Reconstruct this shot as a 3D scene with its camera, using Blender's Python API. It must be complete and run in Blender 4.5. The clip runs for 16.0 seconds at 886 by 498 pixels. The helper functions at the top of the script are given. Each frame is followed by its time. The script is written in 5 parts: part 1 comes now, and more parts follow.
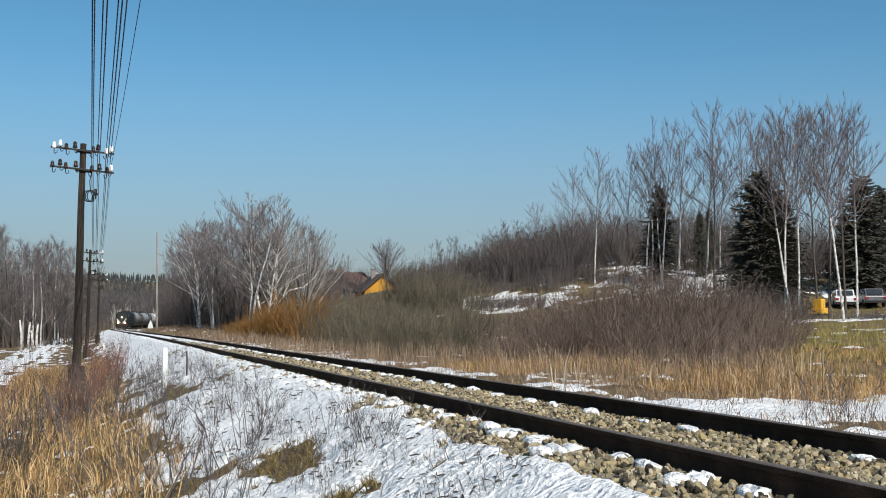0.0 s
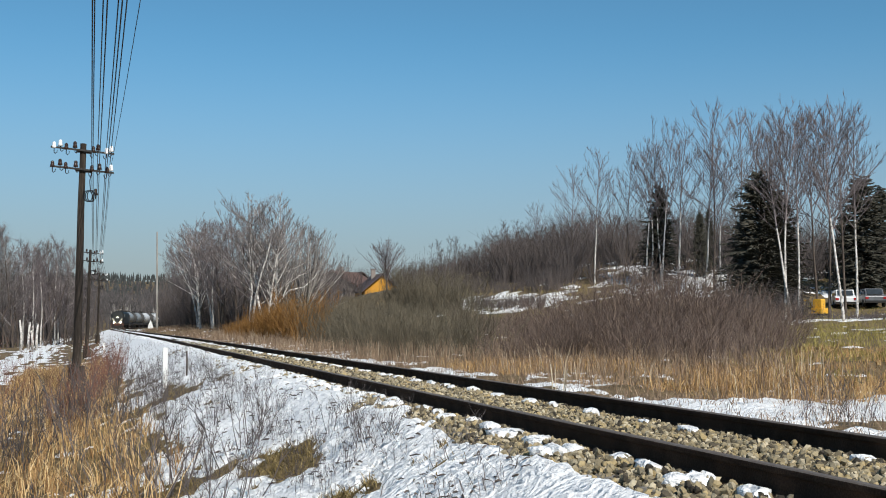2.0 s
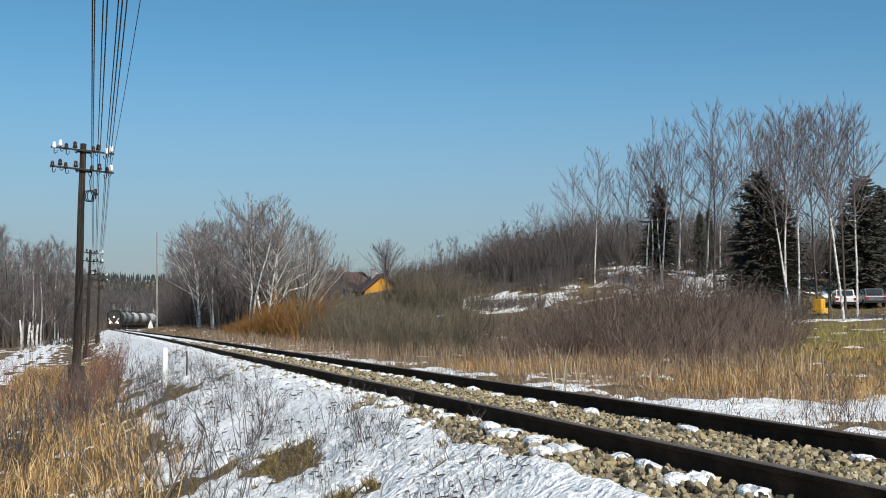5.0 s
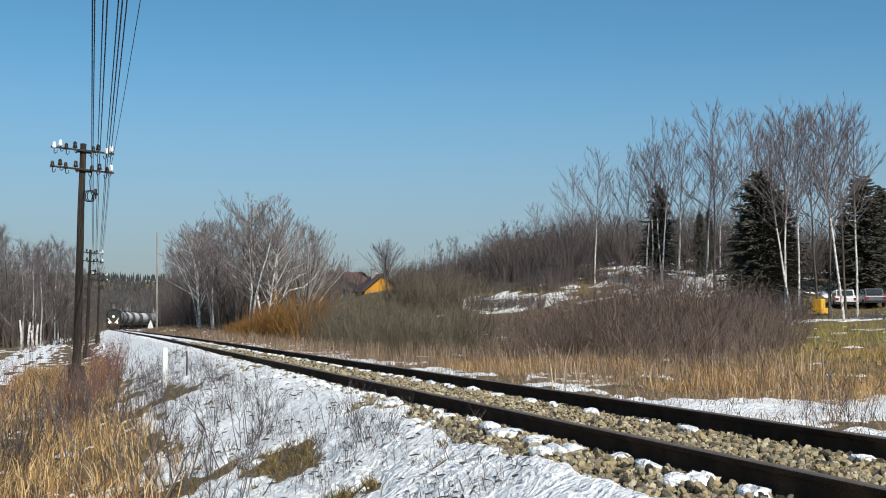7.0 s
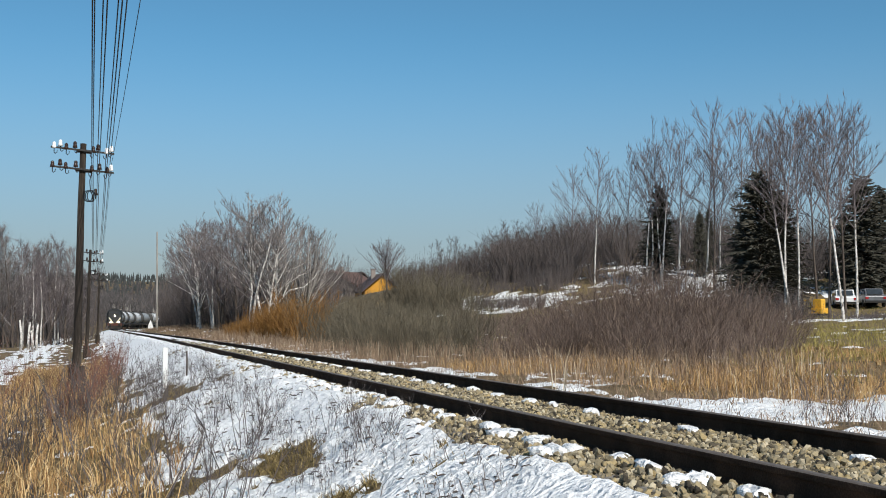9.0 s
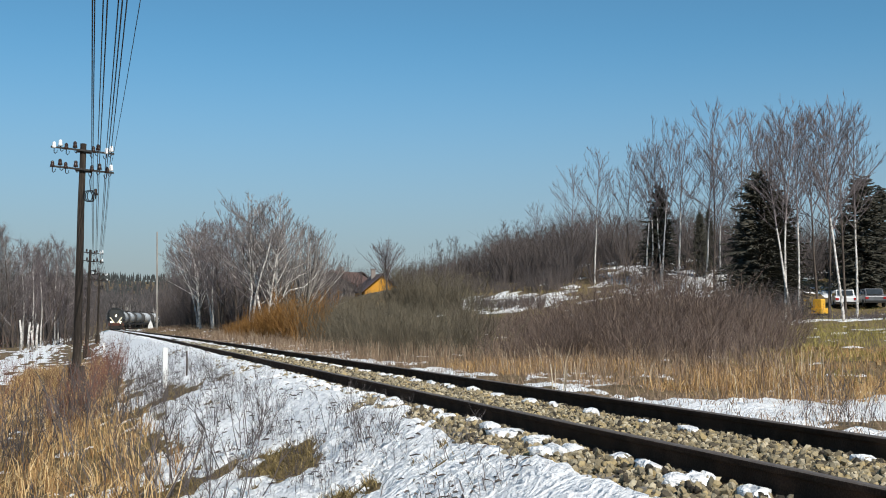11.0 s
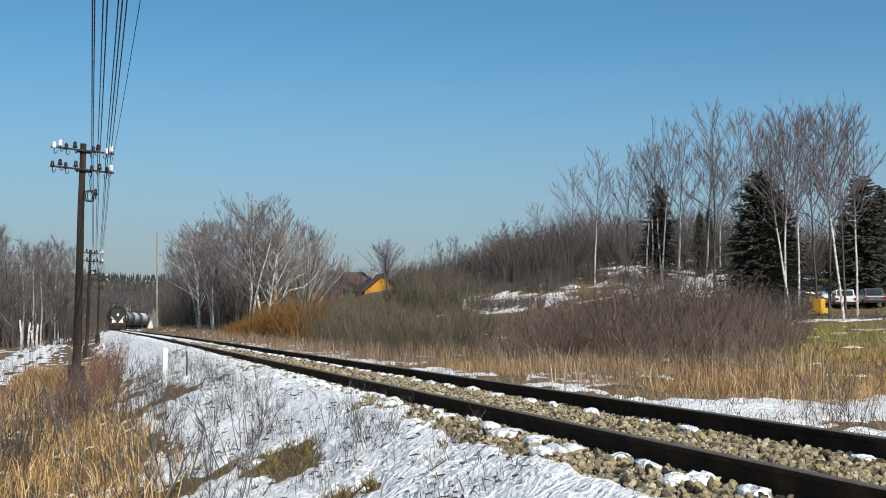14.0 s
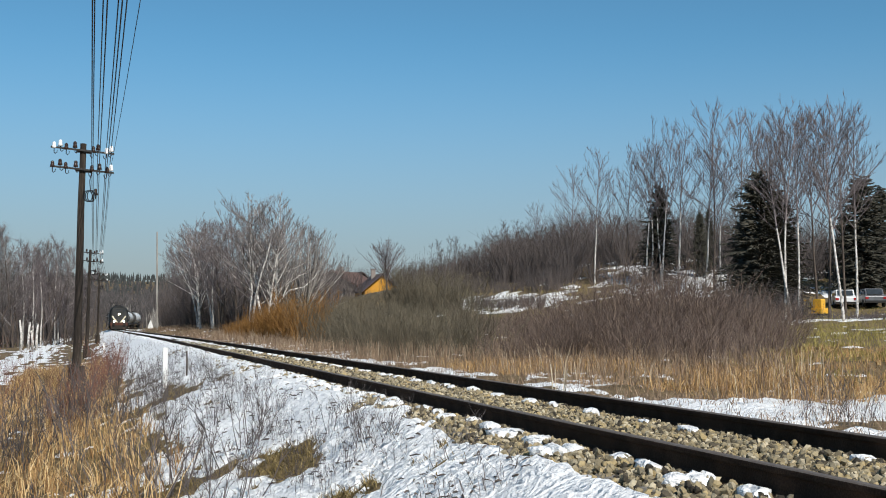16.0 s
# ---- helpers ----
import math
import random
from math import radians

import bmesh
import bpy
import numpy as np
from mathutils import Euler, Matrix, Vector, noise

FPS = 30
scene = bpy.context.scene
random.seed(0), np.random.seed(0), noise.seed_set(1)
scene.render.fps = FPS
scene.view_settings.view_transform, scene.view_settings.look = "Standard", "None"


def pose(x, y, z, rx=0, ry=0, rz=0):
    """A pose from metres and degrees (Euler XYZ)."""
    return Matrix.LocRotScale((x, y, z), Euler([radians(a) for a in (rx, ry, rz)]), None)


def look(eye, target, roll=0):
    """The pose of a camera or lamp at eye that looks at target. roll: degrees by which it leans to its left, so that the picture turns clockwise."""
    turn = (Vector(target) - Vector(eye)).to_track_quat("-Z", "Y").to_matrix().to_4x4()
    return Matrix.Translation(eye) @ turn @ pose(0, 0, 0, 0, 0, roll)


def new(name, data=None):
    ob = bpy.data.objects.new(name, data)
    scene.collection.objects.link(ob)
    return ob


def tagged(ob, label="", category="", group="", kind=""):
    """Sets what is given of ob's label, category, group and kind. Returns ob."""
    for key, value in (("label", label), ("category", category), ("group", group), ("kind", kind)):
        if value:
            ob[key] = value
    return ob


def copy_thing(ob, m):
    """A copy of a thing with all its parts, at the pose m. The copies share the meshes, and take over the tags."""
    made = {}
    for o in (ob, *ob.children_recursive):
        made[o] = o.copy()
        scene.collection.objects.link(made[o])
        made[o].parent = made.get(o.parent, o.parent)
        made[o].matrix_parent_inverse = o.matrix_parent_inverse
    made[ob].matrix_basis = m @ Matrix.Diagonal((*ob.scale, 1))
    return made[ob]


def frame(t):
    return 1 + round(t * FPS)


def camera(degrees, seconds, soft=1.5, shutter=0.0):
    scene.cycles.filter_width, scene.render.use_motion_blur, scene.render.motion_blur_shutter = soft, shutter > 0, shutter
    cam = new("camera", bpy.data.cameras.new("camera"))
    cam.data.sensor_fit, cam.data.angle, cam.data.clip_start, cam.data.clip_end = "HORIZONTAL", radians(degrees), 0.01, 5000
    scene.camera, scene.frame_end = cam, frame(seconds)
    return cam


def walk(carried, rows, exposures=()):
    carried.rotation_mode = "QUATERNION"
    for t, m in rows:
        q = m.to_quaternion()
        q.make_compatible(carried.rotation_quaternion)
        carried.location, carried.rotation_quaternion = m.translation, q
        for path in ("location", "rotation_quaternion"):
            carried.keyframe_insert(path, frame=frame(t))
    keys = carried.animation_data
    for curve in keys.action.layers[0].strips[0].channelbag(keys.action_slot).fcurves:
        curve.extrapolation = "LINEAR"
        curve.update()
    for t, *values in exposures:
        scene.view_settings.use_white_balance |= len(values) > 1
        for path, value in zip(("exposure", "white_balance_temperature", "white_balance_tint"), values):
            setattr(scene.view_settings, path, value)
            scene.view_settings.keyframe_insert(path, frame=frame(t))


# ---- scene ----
# World: +y runs along the railway, +x to its right, z up; the field beside the line is z = 0.
TURN = 15.9
EYE = Vector((0.0, 0.0, 2.19))
RAIL_TOP = 1.45
TRACK_X = 4.21
cam = camera(39.56, 16.0, soft=1.0)
aim = EYE + Vector((math.sin(radians(TURN)), math.cos(radians(TURN)), math.tan(radians(3.44))))
walk(cam, [(0.0, look(EYE, aim)), (16.0, look(EYE, aim))])

# ---- light: clear late-winter sky, sun behind the camera and to its right ----
SUN_AZ, SUN_EL = 171.0, 40.0  # degrees clockwise from +y; height over the horizon
world = bpy.data.worlds.new("world")
scene.world = world
world.use_nodes = True
wt = world.node_tree
sky = wt.nodes.new("ShaderNodeTexSky")
sky.sky_type = "NISHITA"
sky.sun_disc = False
sky.sun_elevation = radians(SUN_EL)
sky.sun_rotation = radians(SUN_AZ)
sky.air_density, sky.dust_density, sky.ozone_density = 0.7, 0.0, 2.5
tint = wt.nodes.new("ShaderNodeMix")
tint.data_type, tint.blend_type = "RGBA", "MULTIPLY"
tint.inputs["Factor"].default_value = 1.0
tint.inputs[7].default_value = (0.68, 1.12, 1.1, 1)
wt.links.new(sky.outputs["Color"], tint.inputs[6])
# pale haze low over the horizon
spot_ = wt.nodes.new("ShaderNodeTexCoord")
split = wt.nodes.new("ShaderNodeSeparateXYZ")
wt.links.new(spot_.outputs["Generated"], split.inputs["Vector"])
low = wt.nodes.new("ShaderNodeMapRange")
low.interpolation_type = "SMOOTHSTEP"
for i, v in ((1, -0.02), (2, 0.24), (3, 0.97), (4, 0.0)):
    low.inputs[i].default_value = v
wt.links.new(split.outputs["Z"], low.inputs[0])
haze = wt.nodes.new("ShaderNodeMix")
haze.data_type = "RGBA"
haze.inputs[7].default_value = (3.3, 3.25, 3.4, 1)
wt.links.new(low.outputs[0], haze.inputs["Factor"])
wt.links.new(tint.outputs[2], haze.inputs[6])
wt.links.new(haze.outputs[2], wt.nodes["Background"].inputs["Color"])
wt.nodes["Background"].inputs["Strength"].default_value = 0.099
sun_data = bpy.data.lights.new("sun", "SUN")
sun_data.energy, sun_data.angle, sun_data.color = 5.0, radians(0.5), (1.0, 0.95, 0.87)
sun = new("sun", sun_data)
a, e = radians(SUN_AZ), radians(SUN_EL)
to_sun = Vector((math.sin(a) * math.cos(e), math.cos(a) * math.cos(e), math.sin(e)))
sun.matrix_basis = look(Vector((0, 0, 60)) + to_sun, Vector((0, 0, 60)))
scene.view_settings.exposure = 0.0


# ---- materials ----
def shader(name, stops, scale=8.0, rough=0.8, metal=0.0, bump=0.3, bump_scale=60.0, mix=0.5, random_by="", stretch=(1, 1, 1), detail=5.0, dist=0.02, vary=0.62):
    """A surface whose colour runs through stops by coarse and fine noise, with a fine relief."""
    m = bpy.data.materials.new(name)
    m.use_nodes = True
    t = m.node_tree
    n, l = t.nodes, t.links
    b = n["Principled BSDF"]
    b.inputs["Roughness"].default_value, b.inputs["Metallic"].default_value = rough, metal
    b.inputs["Specular IOR Level"].default_value = 0.3
    co = n.new("ShaderNodeTexCoord")
    mp = n.new("ShaderNodeMapping")
    mp.inputs["Scale"].default_value = stretch
    l.new(co.outputs["Object"], mp.inputs["Vector"])
    big, fine = n.new("ShaderNodeTexNoise"), n.new("ShaderNodeTexNoise")
    for tex, s in ((big, scale), (fine, bump_scale)):
        tex.inputs["Scale"].default_value, tex.inputs["Detail"].default_value = s, detail
        l.new(mp.outputs["Vector"], tex.inputs["Vector"])
    mx = n.new("ShaderNodeMix")
    mx.inputs["Factor"].default_value = mix
    l.new(big.outputs["Fac"], mx.inputs[2])
    l.new(fine.outputs["Fac"], mx.inputs[3])
    source = mx.outputs[0]
    if random_by:
        g = n.new("ShaderNodeObjectInfo" if random_by == "object" else "ShaderNodeNewGeometry")
        r = g.outputs["Random" if random_by == "object" else "Random Per Island"]
        mr = n.new("ShaderNodeMix")
        mr.inputs["Factor"].default_value = vary
        l.new(source, mr.inputs[2])
        l.new(r, mr.inputs[3])
        source = mr.outputs[0]
    ramp = n.new("ShaderNodeValToRGB")
    lo, hi = (0.1, 0.9) if random_by else (0.3, 0.7)
    while len(ramp.color_ramp.elements) < len(stops):
        ramp.color_ramp.elements.new(0.5)
    for i, c in enumerate(stops):
        el = ramp.color_ramp.elements[i]
        el.position, el.color = lo + (hi - lo) * i / max(1, len(stops) - 1), (*c, 1)
    l.new(source, ramp.inputs["Fac"])
    l.new(ramp.outputs["Color"], b.inputs["Base Color"])
    if bump:
        bp = n.new("ShaderNodeBump")
        bp.inputs["Strength"].default_value, bp.inputs["Distance"].default_value = bump, dist
        l.new(mx.outputs[0], bp.inputs["Height"])
        l.new(bp.outputs["Normal"], b.inputs["Normal"])
    return m


def glow(name, colour, power):
    m = bpy.data.materials.new(name)
    m.use_nodes = True
    b = m.node_tree.nodes["Principled BSDF"]
    b.inputs["Base Color"].default_value = (*colour, 1)
    b.inputs["Emission Color"].default_value = (*colour, 1)
    b.inputs["Emission Strength"].default_value = power
    return m


SOIL = shader("field_soil", [(0.04, 0.031, 0.018), (0.1, 0.072, 0.037), (0.19, 0.135, 0.068), (0.14, 0.105, 0.052)], 0.5, 0.95, bump=0.8, bump_scale=9, dist=0.08)
SNOW = shader("snow", [(0.7, 0.71, 0.73), (0.87, 0.88, 0.88), (0.94, 0.94, 0.93)], 3.5, 0.55, bump=1.0, bump_scale=16, dist=0.12, mix=0.6)
STONE = shader("ballast_stone", [(0.04, 0.034, 0.026), (0.11, 0.092, 0.062), (0.3, 0.245, 0.145), (0.16, 0.14, 0.1), (0.42, 0.32, 0.16), (0.27, 0.235, 0.165), (0.5, 0.43, 0.3)], 30, 0.9, bump=0.3, random_by="island", vary=0.88)
STONE_ONE = shader("loose_stone", [(0.04, 0.034, 0.026), (0.11, 0.092, 0.062), (0.3, 0.245, 0.145), (0.16, 0.14, 0.1), (0.42, 0.32, 0.16), (0.27, 0.235, 0.165), (0.5, 0.43, 0.3)], 30, 0.9, bump=0.3, random_by="object", vary=0.88)
# grit darkened so its colour gives the shade in gaps between stones
SHADED_GRIT = shader("shaded_grit", [(0.02, 0.017, 0.013), (0.05, 0.042, 0.03), (0.12, 0.1, 0.07)], 20, 0.95, bump=0.9, bump_scale=45, dist=0.03)
RAIL = shader("rail_rust", [(0.024, 0.016, 0.012), (0.047, 0.03, 0.021), (0.085, 0.053, 0.036)], 6, 0.95, 0.0, 0.5, 80)
RAIL.node_tree.nodes["Principled BSDF"].inputs["Specular IOR Level"].default_value = 0.08
RAIL_HEAD = shader("rail_head", [(0.11, 0.085, 0.068), (0.2, 0.165, 0.135)], 12, 0.6, 0.3, 0.1, 90)
TIE = shader("sleeper_concrete", [(0.14, 0.12, 0.1), (0.27, 0.25, 0.22)], 9, 0.9, random_by="object")
STRAW = shader("dry_grass", [(0.07, 0.036, 0.017), (0.26, 0.145, 0.058), (0.55, 0.36, 0.155), (0.8, 0.62, 0.36)], 2, 0.75, bump=0, random_by="island")
REED = shader("dry_reed", [(0.075, 0.047, 0.034), (0.16, 0.106, 0.071), (0.29, 0.2, 0.13), (0.52, 0.41, 0.29)], 2, 0.8, bump=0, random_by="island")
TURF = shader("winter_turf", [(0.12, 0.105, 0.03), (0.27, 0.225, 0.065), (0.42, 0.33, 0.12)], 2, 0.85, bump=0, random_by="island")
MAT_GRASS = shader("matted_grass", [(0.05, 0.037, 0.016), (0.13, 0.095, 0.038), (0.24, 0.18, 0.075), (0.38, 0.29, 0.13)], 2, 0.85, bump=0, random_by="island")
PALE_STALK = shader("bleached_stalk", [(0.36, 0.29, 0.2), (0.52, 0.44, 0.32), (0.68, 0.6, 0.46)], 2, 0.8, bump=0, random_by="island")
PURPLE_TWIG = shader("willow_twig", [(0.045, 0.03, 0.026), (0.095, 0.067, 0.056), (0.16, 0.117, 0.095), (0.3, 0.232, 0.18)], 3, 0.8, bump=0, random_by="island")
OLIVE_TWIG = shader("olive_twig", [(0.04, 0.034, 0.023), (0.085, 0.073, 0.05), (0.135, 0.115, 0.08), (0.2, 0.168, 0.12)], 3, 0.8, bump=0, random_by="island")
ORANGE_TWIG = shader("osier_twig", [(0.1, 0.046, 0.013), (0.19, 0.092, 0.022), (0.28, 0.15, 0.042)], 3, 0.7, bump=0, random_by="island")
GOLD = shader("golden_grass", [(0.12, 0.06, 0.026), (0.31, 0.175, 0.068), (0.5, 0.315, 0.13), (0.7, 0.52, 0.28)], 2, 0.7, bump=0, random_by="island")
RED_TWIG = shader("briar_twig", [(0.08, 0.035, 0.026), (0.17, 0.08, 0.055), (0.27, 0.14, 0.1)], 3, 0.7, bump=0, random_by="island")
CROWN_TWIG = shader("birch_twig", [(0.065, 0.053, 0.054), (0.14, 0.117, 0.118), (0.26, 0.225, 0.225)], 3, 0.8, bump=0, random_by="island")
PALE_TWIG = shader("pale_twig", [(0.07, 0.06, 0.057), (0.165, 0.145, 0.138), (0.34, 0.31, 0.295)], 3, 0.8, bump=0, random_by="island")
DARK_TWIG = shader("thicket_twig", [(0.045, 0.037, 0.035), (0.095, 0.08, 0.076), (0.16, 0.138, 0.13)], 3, 0.85, bump=0, random_by="island")
BIRCH = shader("birch_bark", [(0.05, 0.042, 0.038), (0.16, 0.14, 0.125), (0.55, 0.52, 0.48), (0.74, 0.71, 0.67), (0.8, 0.78, 0.74)], 3.0, 0.75, bump=0.3, bump_scale=9, stretch=(1.4, 1.4, 0.9))
BARK = shader("dark_bark", [(0.04, 0.032, 0.028), (0.09, 0.072, 0.06), (0.16, 0.13, 0.11)], 5, 0.95, bump=0.8, bump_scale=22, stretch=(1, 1, 0.25))
NEEDLE = shader("spruce_needle", [(0.03, 0.029, 0.022), (0.055, 0.053, 0.04), (0.095, 0.089, 0.068)], 2, 0.8, bump=0, random_by="island")
# needles of the far ridge, distance haze mixed into their grey-green
HAZED_NEEDLE = shader("hazed_needle", [(0.03, 0.034, 0.033), (0.048, 0.054, 0.052), (0.07, 0.076, 0.072)], 2, 0.9, bump=0, random_by="island")
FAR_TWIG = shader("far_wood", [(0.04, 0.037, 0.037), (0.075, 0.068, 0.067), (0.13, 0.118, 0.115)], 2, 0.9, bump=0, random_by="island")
POLE = shader("creosoted_wood", [(0.012, 0.0095, 0.008), (0.03, 0.023, 0.018), (0.11, 0.088, 0.066)], 3, 0.9, bump=0.7, bump_scale=26, stretch=(2, 2, 0.12))
GREY_POLE = shader("weathered_wood", [(0.1, 0.09, 0.08), (0.3, 0.28, 0.25), (0.5, 0.47, 0.43)], 2, 0.9, bump=0.5, stretch=(2, 2, 0.2))
IRON = shader("galvanised_iron", [(0.02, 0.02, 0.02), (0.06, 0.055, 0.05)], 9, 0.6, 0.5)
WHITE_GLAZE = shader("white_porcelain", [(0.74, 0.75, 0.76), (0.85, 0.86, 0.87)], 9, 0.12, bump=0)
BROWN_GLAZE = shader("brown_porcelain", [(0.025, 0.016, 0.012), (0.06, 0.035, 0.025)], 9, 0.15, bump=0)
WIRE = shader("copper_wire", [(0.012, 0.013, 0.015), (0.028, 0.028, 0.03)], 9, 0.6, 0.4, bump=0)
WHITE_PAINT = shader("white_paint", [(0.62, 0.62, 0.6), (0.82, 0.82, 0.8)], 6, 0.6)


# ---- mesh building ----
class Soup:
    """Collects vertices and faces for one mesh."""

    def __init__(self):
        self.v, self.f, self.mi = [], [], []

    def tube(self, pts, radii, sides=3, spin=0.0, slot=0, cap=False):
        base = len(self.v)
        n = len(pts)
        pointed = sides == 3
        for i, p in enumerate(pts):
            if pointed and i == n - 1:
                self.v.append(p)
                break
            q = (pts[min(i + 1, n - 1)] - pts[max(i - 1, 0)])
            side = q.cross(Vector((0.31, 0.17, 0.93)) if abs(q.z) < 0.9 * q.length else Vector((1, 0.1, 0)))
            side.normalize()
            up = q.cross(side)
            up.normalize()
            for k in range(sides):
                w = spin + 2 * math.pi * k / sides
                self.v.append(p + side * (radii[i] * math.cos(w)) + up * (radii[i] * math.sin(w)))
        for i in range(n - 1):
            for k in range(sides):
                a0, a1 = base + i * sides + k, base + i * sides + (k + 1) % sides
                self.f.append((a0, a1, base + (n - 1) * sides) if pointed and i == n - 2 else (a0, a1, a1 + sides, a0 + sides))
                self.mi.append(slot)
        if cap:
            self.f.append(tuple(base + (n - 1) * sides + k for k in range(sides)))
            self.f.append(tuple(base + k for k in reversed(range(sides))))
            self.mi += [slot, slot]

    def box(self, lo, hi, slot=0, m=None):
        base = len(self.v)
        for z in (lo[2], hi[2]):
            for x, y in ((lo[0], lo[1]), (hi[0], lo[1]), (hi[0], hi[1]), (lo[0], hi[1])):
                p = Vector((x, y, z))
                self.v.append(m @ p if m else p)
        for q in ((3, 2, 1, 0), (4, 5, 6, 7), (0, 1, 5, 4), (1, 2, 6, 5), (2, 3, 7, 6), (3, 0, 4, 7)):
            self.f.append(tuple(base + i for i in q))
            self.mi.append(slot)

    def prism(self, outline, a0, a1, axis="y", slot=0):
        """An outline of pairs drawn out from a0 to a1 along an axis."""
        base, n = len(self.v), len(outline)
        for a_ in (a0, a1):
            for p, q in outline:
                self.v.append(Vector((p, a_, q)) if axis == "y" else Vector((a_, p, q)) if axis == "x" else Vector((p, q, a_)))
        for k in range(n):
            self.f.append((base + k, base + (k + 1) % n, base + n + (k + 1) % n, base + n + k))
            self.mi.append(slot)
        self.f.append(tuple(base + k for k in reversed(range(n))))
        self.f.append(tuple(base + n + k for k in range(n)))
        self.mi += [slot, slot]

    def lathe(self, profile, axis, centre, sides=12, slot=0, squash=1.0):
        """Rings of (along, radius) turned about an axis through centre."""
        base = len(self.v)
        for along, r in profile:
            for k in range(sides):
                w = 2 * math.pi * k / sides
                c, s_ = r * math.cos(w), r * math.sin(w) * squash
                d = {"x": (along, c, s_), "y": (c, along, s_), "z": (c, s_, along)}[axis]
                self.v.append(Vector(centre) + Vector(d))
        n = len(profile)
        for i in range(n - 1):
            for k in range(sides):
                a0, a1 = base + i * sides + k, base + i * sides + (k + 1) % sides
                self.f.append((a0, a1, a1 + sides, a0 + sides))
                self.mi.append(slot)
        self.f.append(tuple(base + k for k in reversed(range(sides))))
        self.f.append(tuple(base + (n - 1) * sides + k for k in range(sides)))
        self.mi += [slot, slot]

    def mesh(self, name, *materials, smooth=False, tidy=False):
        me = bpy.data.meshes.new(name)
        me.from_pydata([tuple(p) for p in self.v], [], self.f)
        for m in materials:
            me.materials.append(m)
        if len(materials) > 1:
            me.polygons.foreach_set("material_index", self.mi)
        if tidy:
            bm = bmesh.new()
            bm.from_mesh(me)
            bmesh.ops.recalc_face_normals(bm, faces=bm.faces)
            bm.to_mesh(me)
            bm.free()
        if smooth:
            me.polygons.foreach_set("use_smooth", [True] * len(me.polygons))
        me.update()
        return me


def part(name, soup, material, parent=None, label="", smooth=False, at=(0, 0, 0), bevel=0.0):
    """Links a soup as one mesh object under a thing."""
    mats = material if isinstance(material, (list, tuple)) else (material,)
    ob = new(name, soup if isinstance(soup, bpy.types.Mesh) else soup.mesh(name, *mats, smooth=smooth, tidy=len(soup.v) < 4000))
    ob.location = at
    ob.parent = parent
    if bevel:
        b = ob.modifiers.new("bevel", "BEVEL")
        b.width, b.segments, b.limit_method = bevel, 2, "ANGLE"
    return tagged(ob, label)


def thing(name, label, category, group="", at=(0, 0, 0), rz=0.0, kind=""):
    ob = new(name)
    ob.matrix_basis = pose(*at, 0, 0, rz)
    ob.empty_display_size = 0.2
    return tagged(ob, label, category, group, kind)


def smooth01(lo, hi, v):
    v = min(1.0, max(0.0, (v - lo) / (hi - lo)))
    return v * v * (3 - 2 * v)


def ramp(v, *knots):
    """Piecewise linear through (v, value) knots."""
    if v <= knots[0][0]:
        return knots[0][1]
    for (a0, b0), (a1, b1) in zip(knots, knots[1:]):
        if v <= a1:
            return b0 + (b1 - b0) * (v - a0) / (a1 - a0)
    return knots[-1][1]


# ---- the line of the track and the lie of the land ----
def track_x(y):
    bend = max(0.0, min(y, 430.0) - 266.0)
    out = bend * bend / 660.0
    if y > 430.0:
        out += (y - 430.0) * 164.0 / 330.0
    return TRACK_X + 0.3 * smooth01(60, 220, y) + out


def track_z(y):
    return RAIL_TOP - 0.22 * smooth01(50, 170, y) - 0.4 * smooth01(130, 300, y)


def bed_z(rel):
    """Height of the ballast over the rail top, across the track."""
    return ramp(rel, (-1.75, -0.5), (-1.45, -0.26), (-1.25, -0.195), (-0.95, -0.155), (-0.6, -0.16), (0.6, -0.16), (0.95, -0.155), (1.3, -0.19), (1.65, -0.25), (1.95, -0.5))


def hill(x, y):
    z = 0.82 + 0.028 * max(0.0, min(x - 10, 60)) + 8.5 * math.exp(-((x - 74) / 42) ** 2 - ((y - 140) / 45) ** 2)
    z -= 0.5 * math.exp(-((x - 52) / 4) ** 2 - ((y - 80.5) / 4) ** 2) + 0.75 * math.exp(-((x - 60) / 7) ** 2 - ((y - 87.5) / 6) ** 2)
    z += 2.2 * smooth01(100, 190, y) * smooth01(12, 40, x)
    return z


def field(x, y):
    return -0.35 * smooth01(45, 90, y) - 0.02 * max(0.0, min(-x - 6, 20))


def ground_z(x, y):
    rel = x - track_x(y)
    form = track_z(y) - 0.22
    bumps = 0.10 * noise.noise((x * 0.35, y * 0.35, 3.1)) + 0.045 * noise.noise((x * 1.3, y * 1.3, 7.7))
    if rel < 0:
        low = field(x, y)
        z = ramp(rel, (-6.0, low), (-4.4, low + 0.1), (-3.0, low + 0.42 * (form - low)), (-1.9, low + 0.8 * (form - low)), (-1.4, form))
        z += bumps * smooth01(1.3, 2.2, -rel)
    else:
        low = hill(x, y)
        z = ramp(rel, (1.6, form), (2.9, low - 0.1), (4.5, low))
        z += bumps * smooth01(1.6, 2.4, rel) * 1.5
    r = math.hypot(x, y)
    if r > 250:
        z += (32.5 + 8 * noise.noise((x * 0.0025, y * 0.0025, 1.0))) * smooth01(320, 1000, r) * smooth01(12, 60, abs(rel))
    return z


def spread(*segments):
    """Coordinates through (from, to, first step, growth of the step)."""
    out = [segments[0][0]]
    for lo, hi, step, grow in segments:
        while out[-1] + step < hi:
            out.append(out[-1] + step)
            step *= grow
        out.append(hi)
    return out


def backwards(values):
    return [-v for v in reversed(values)]


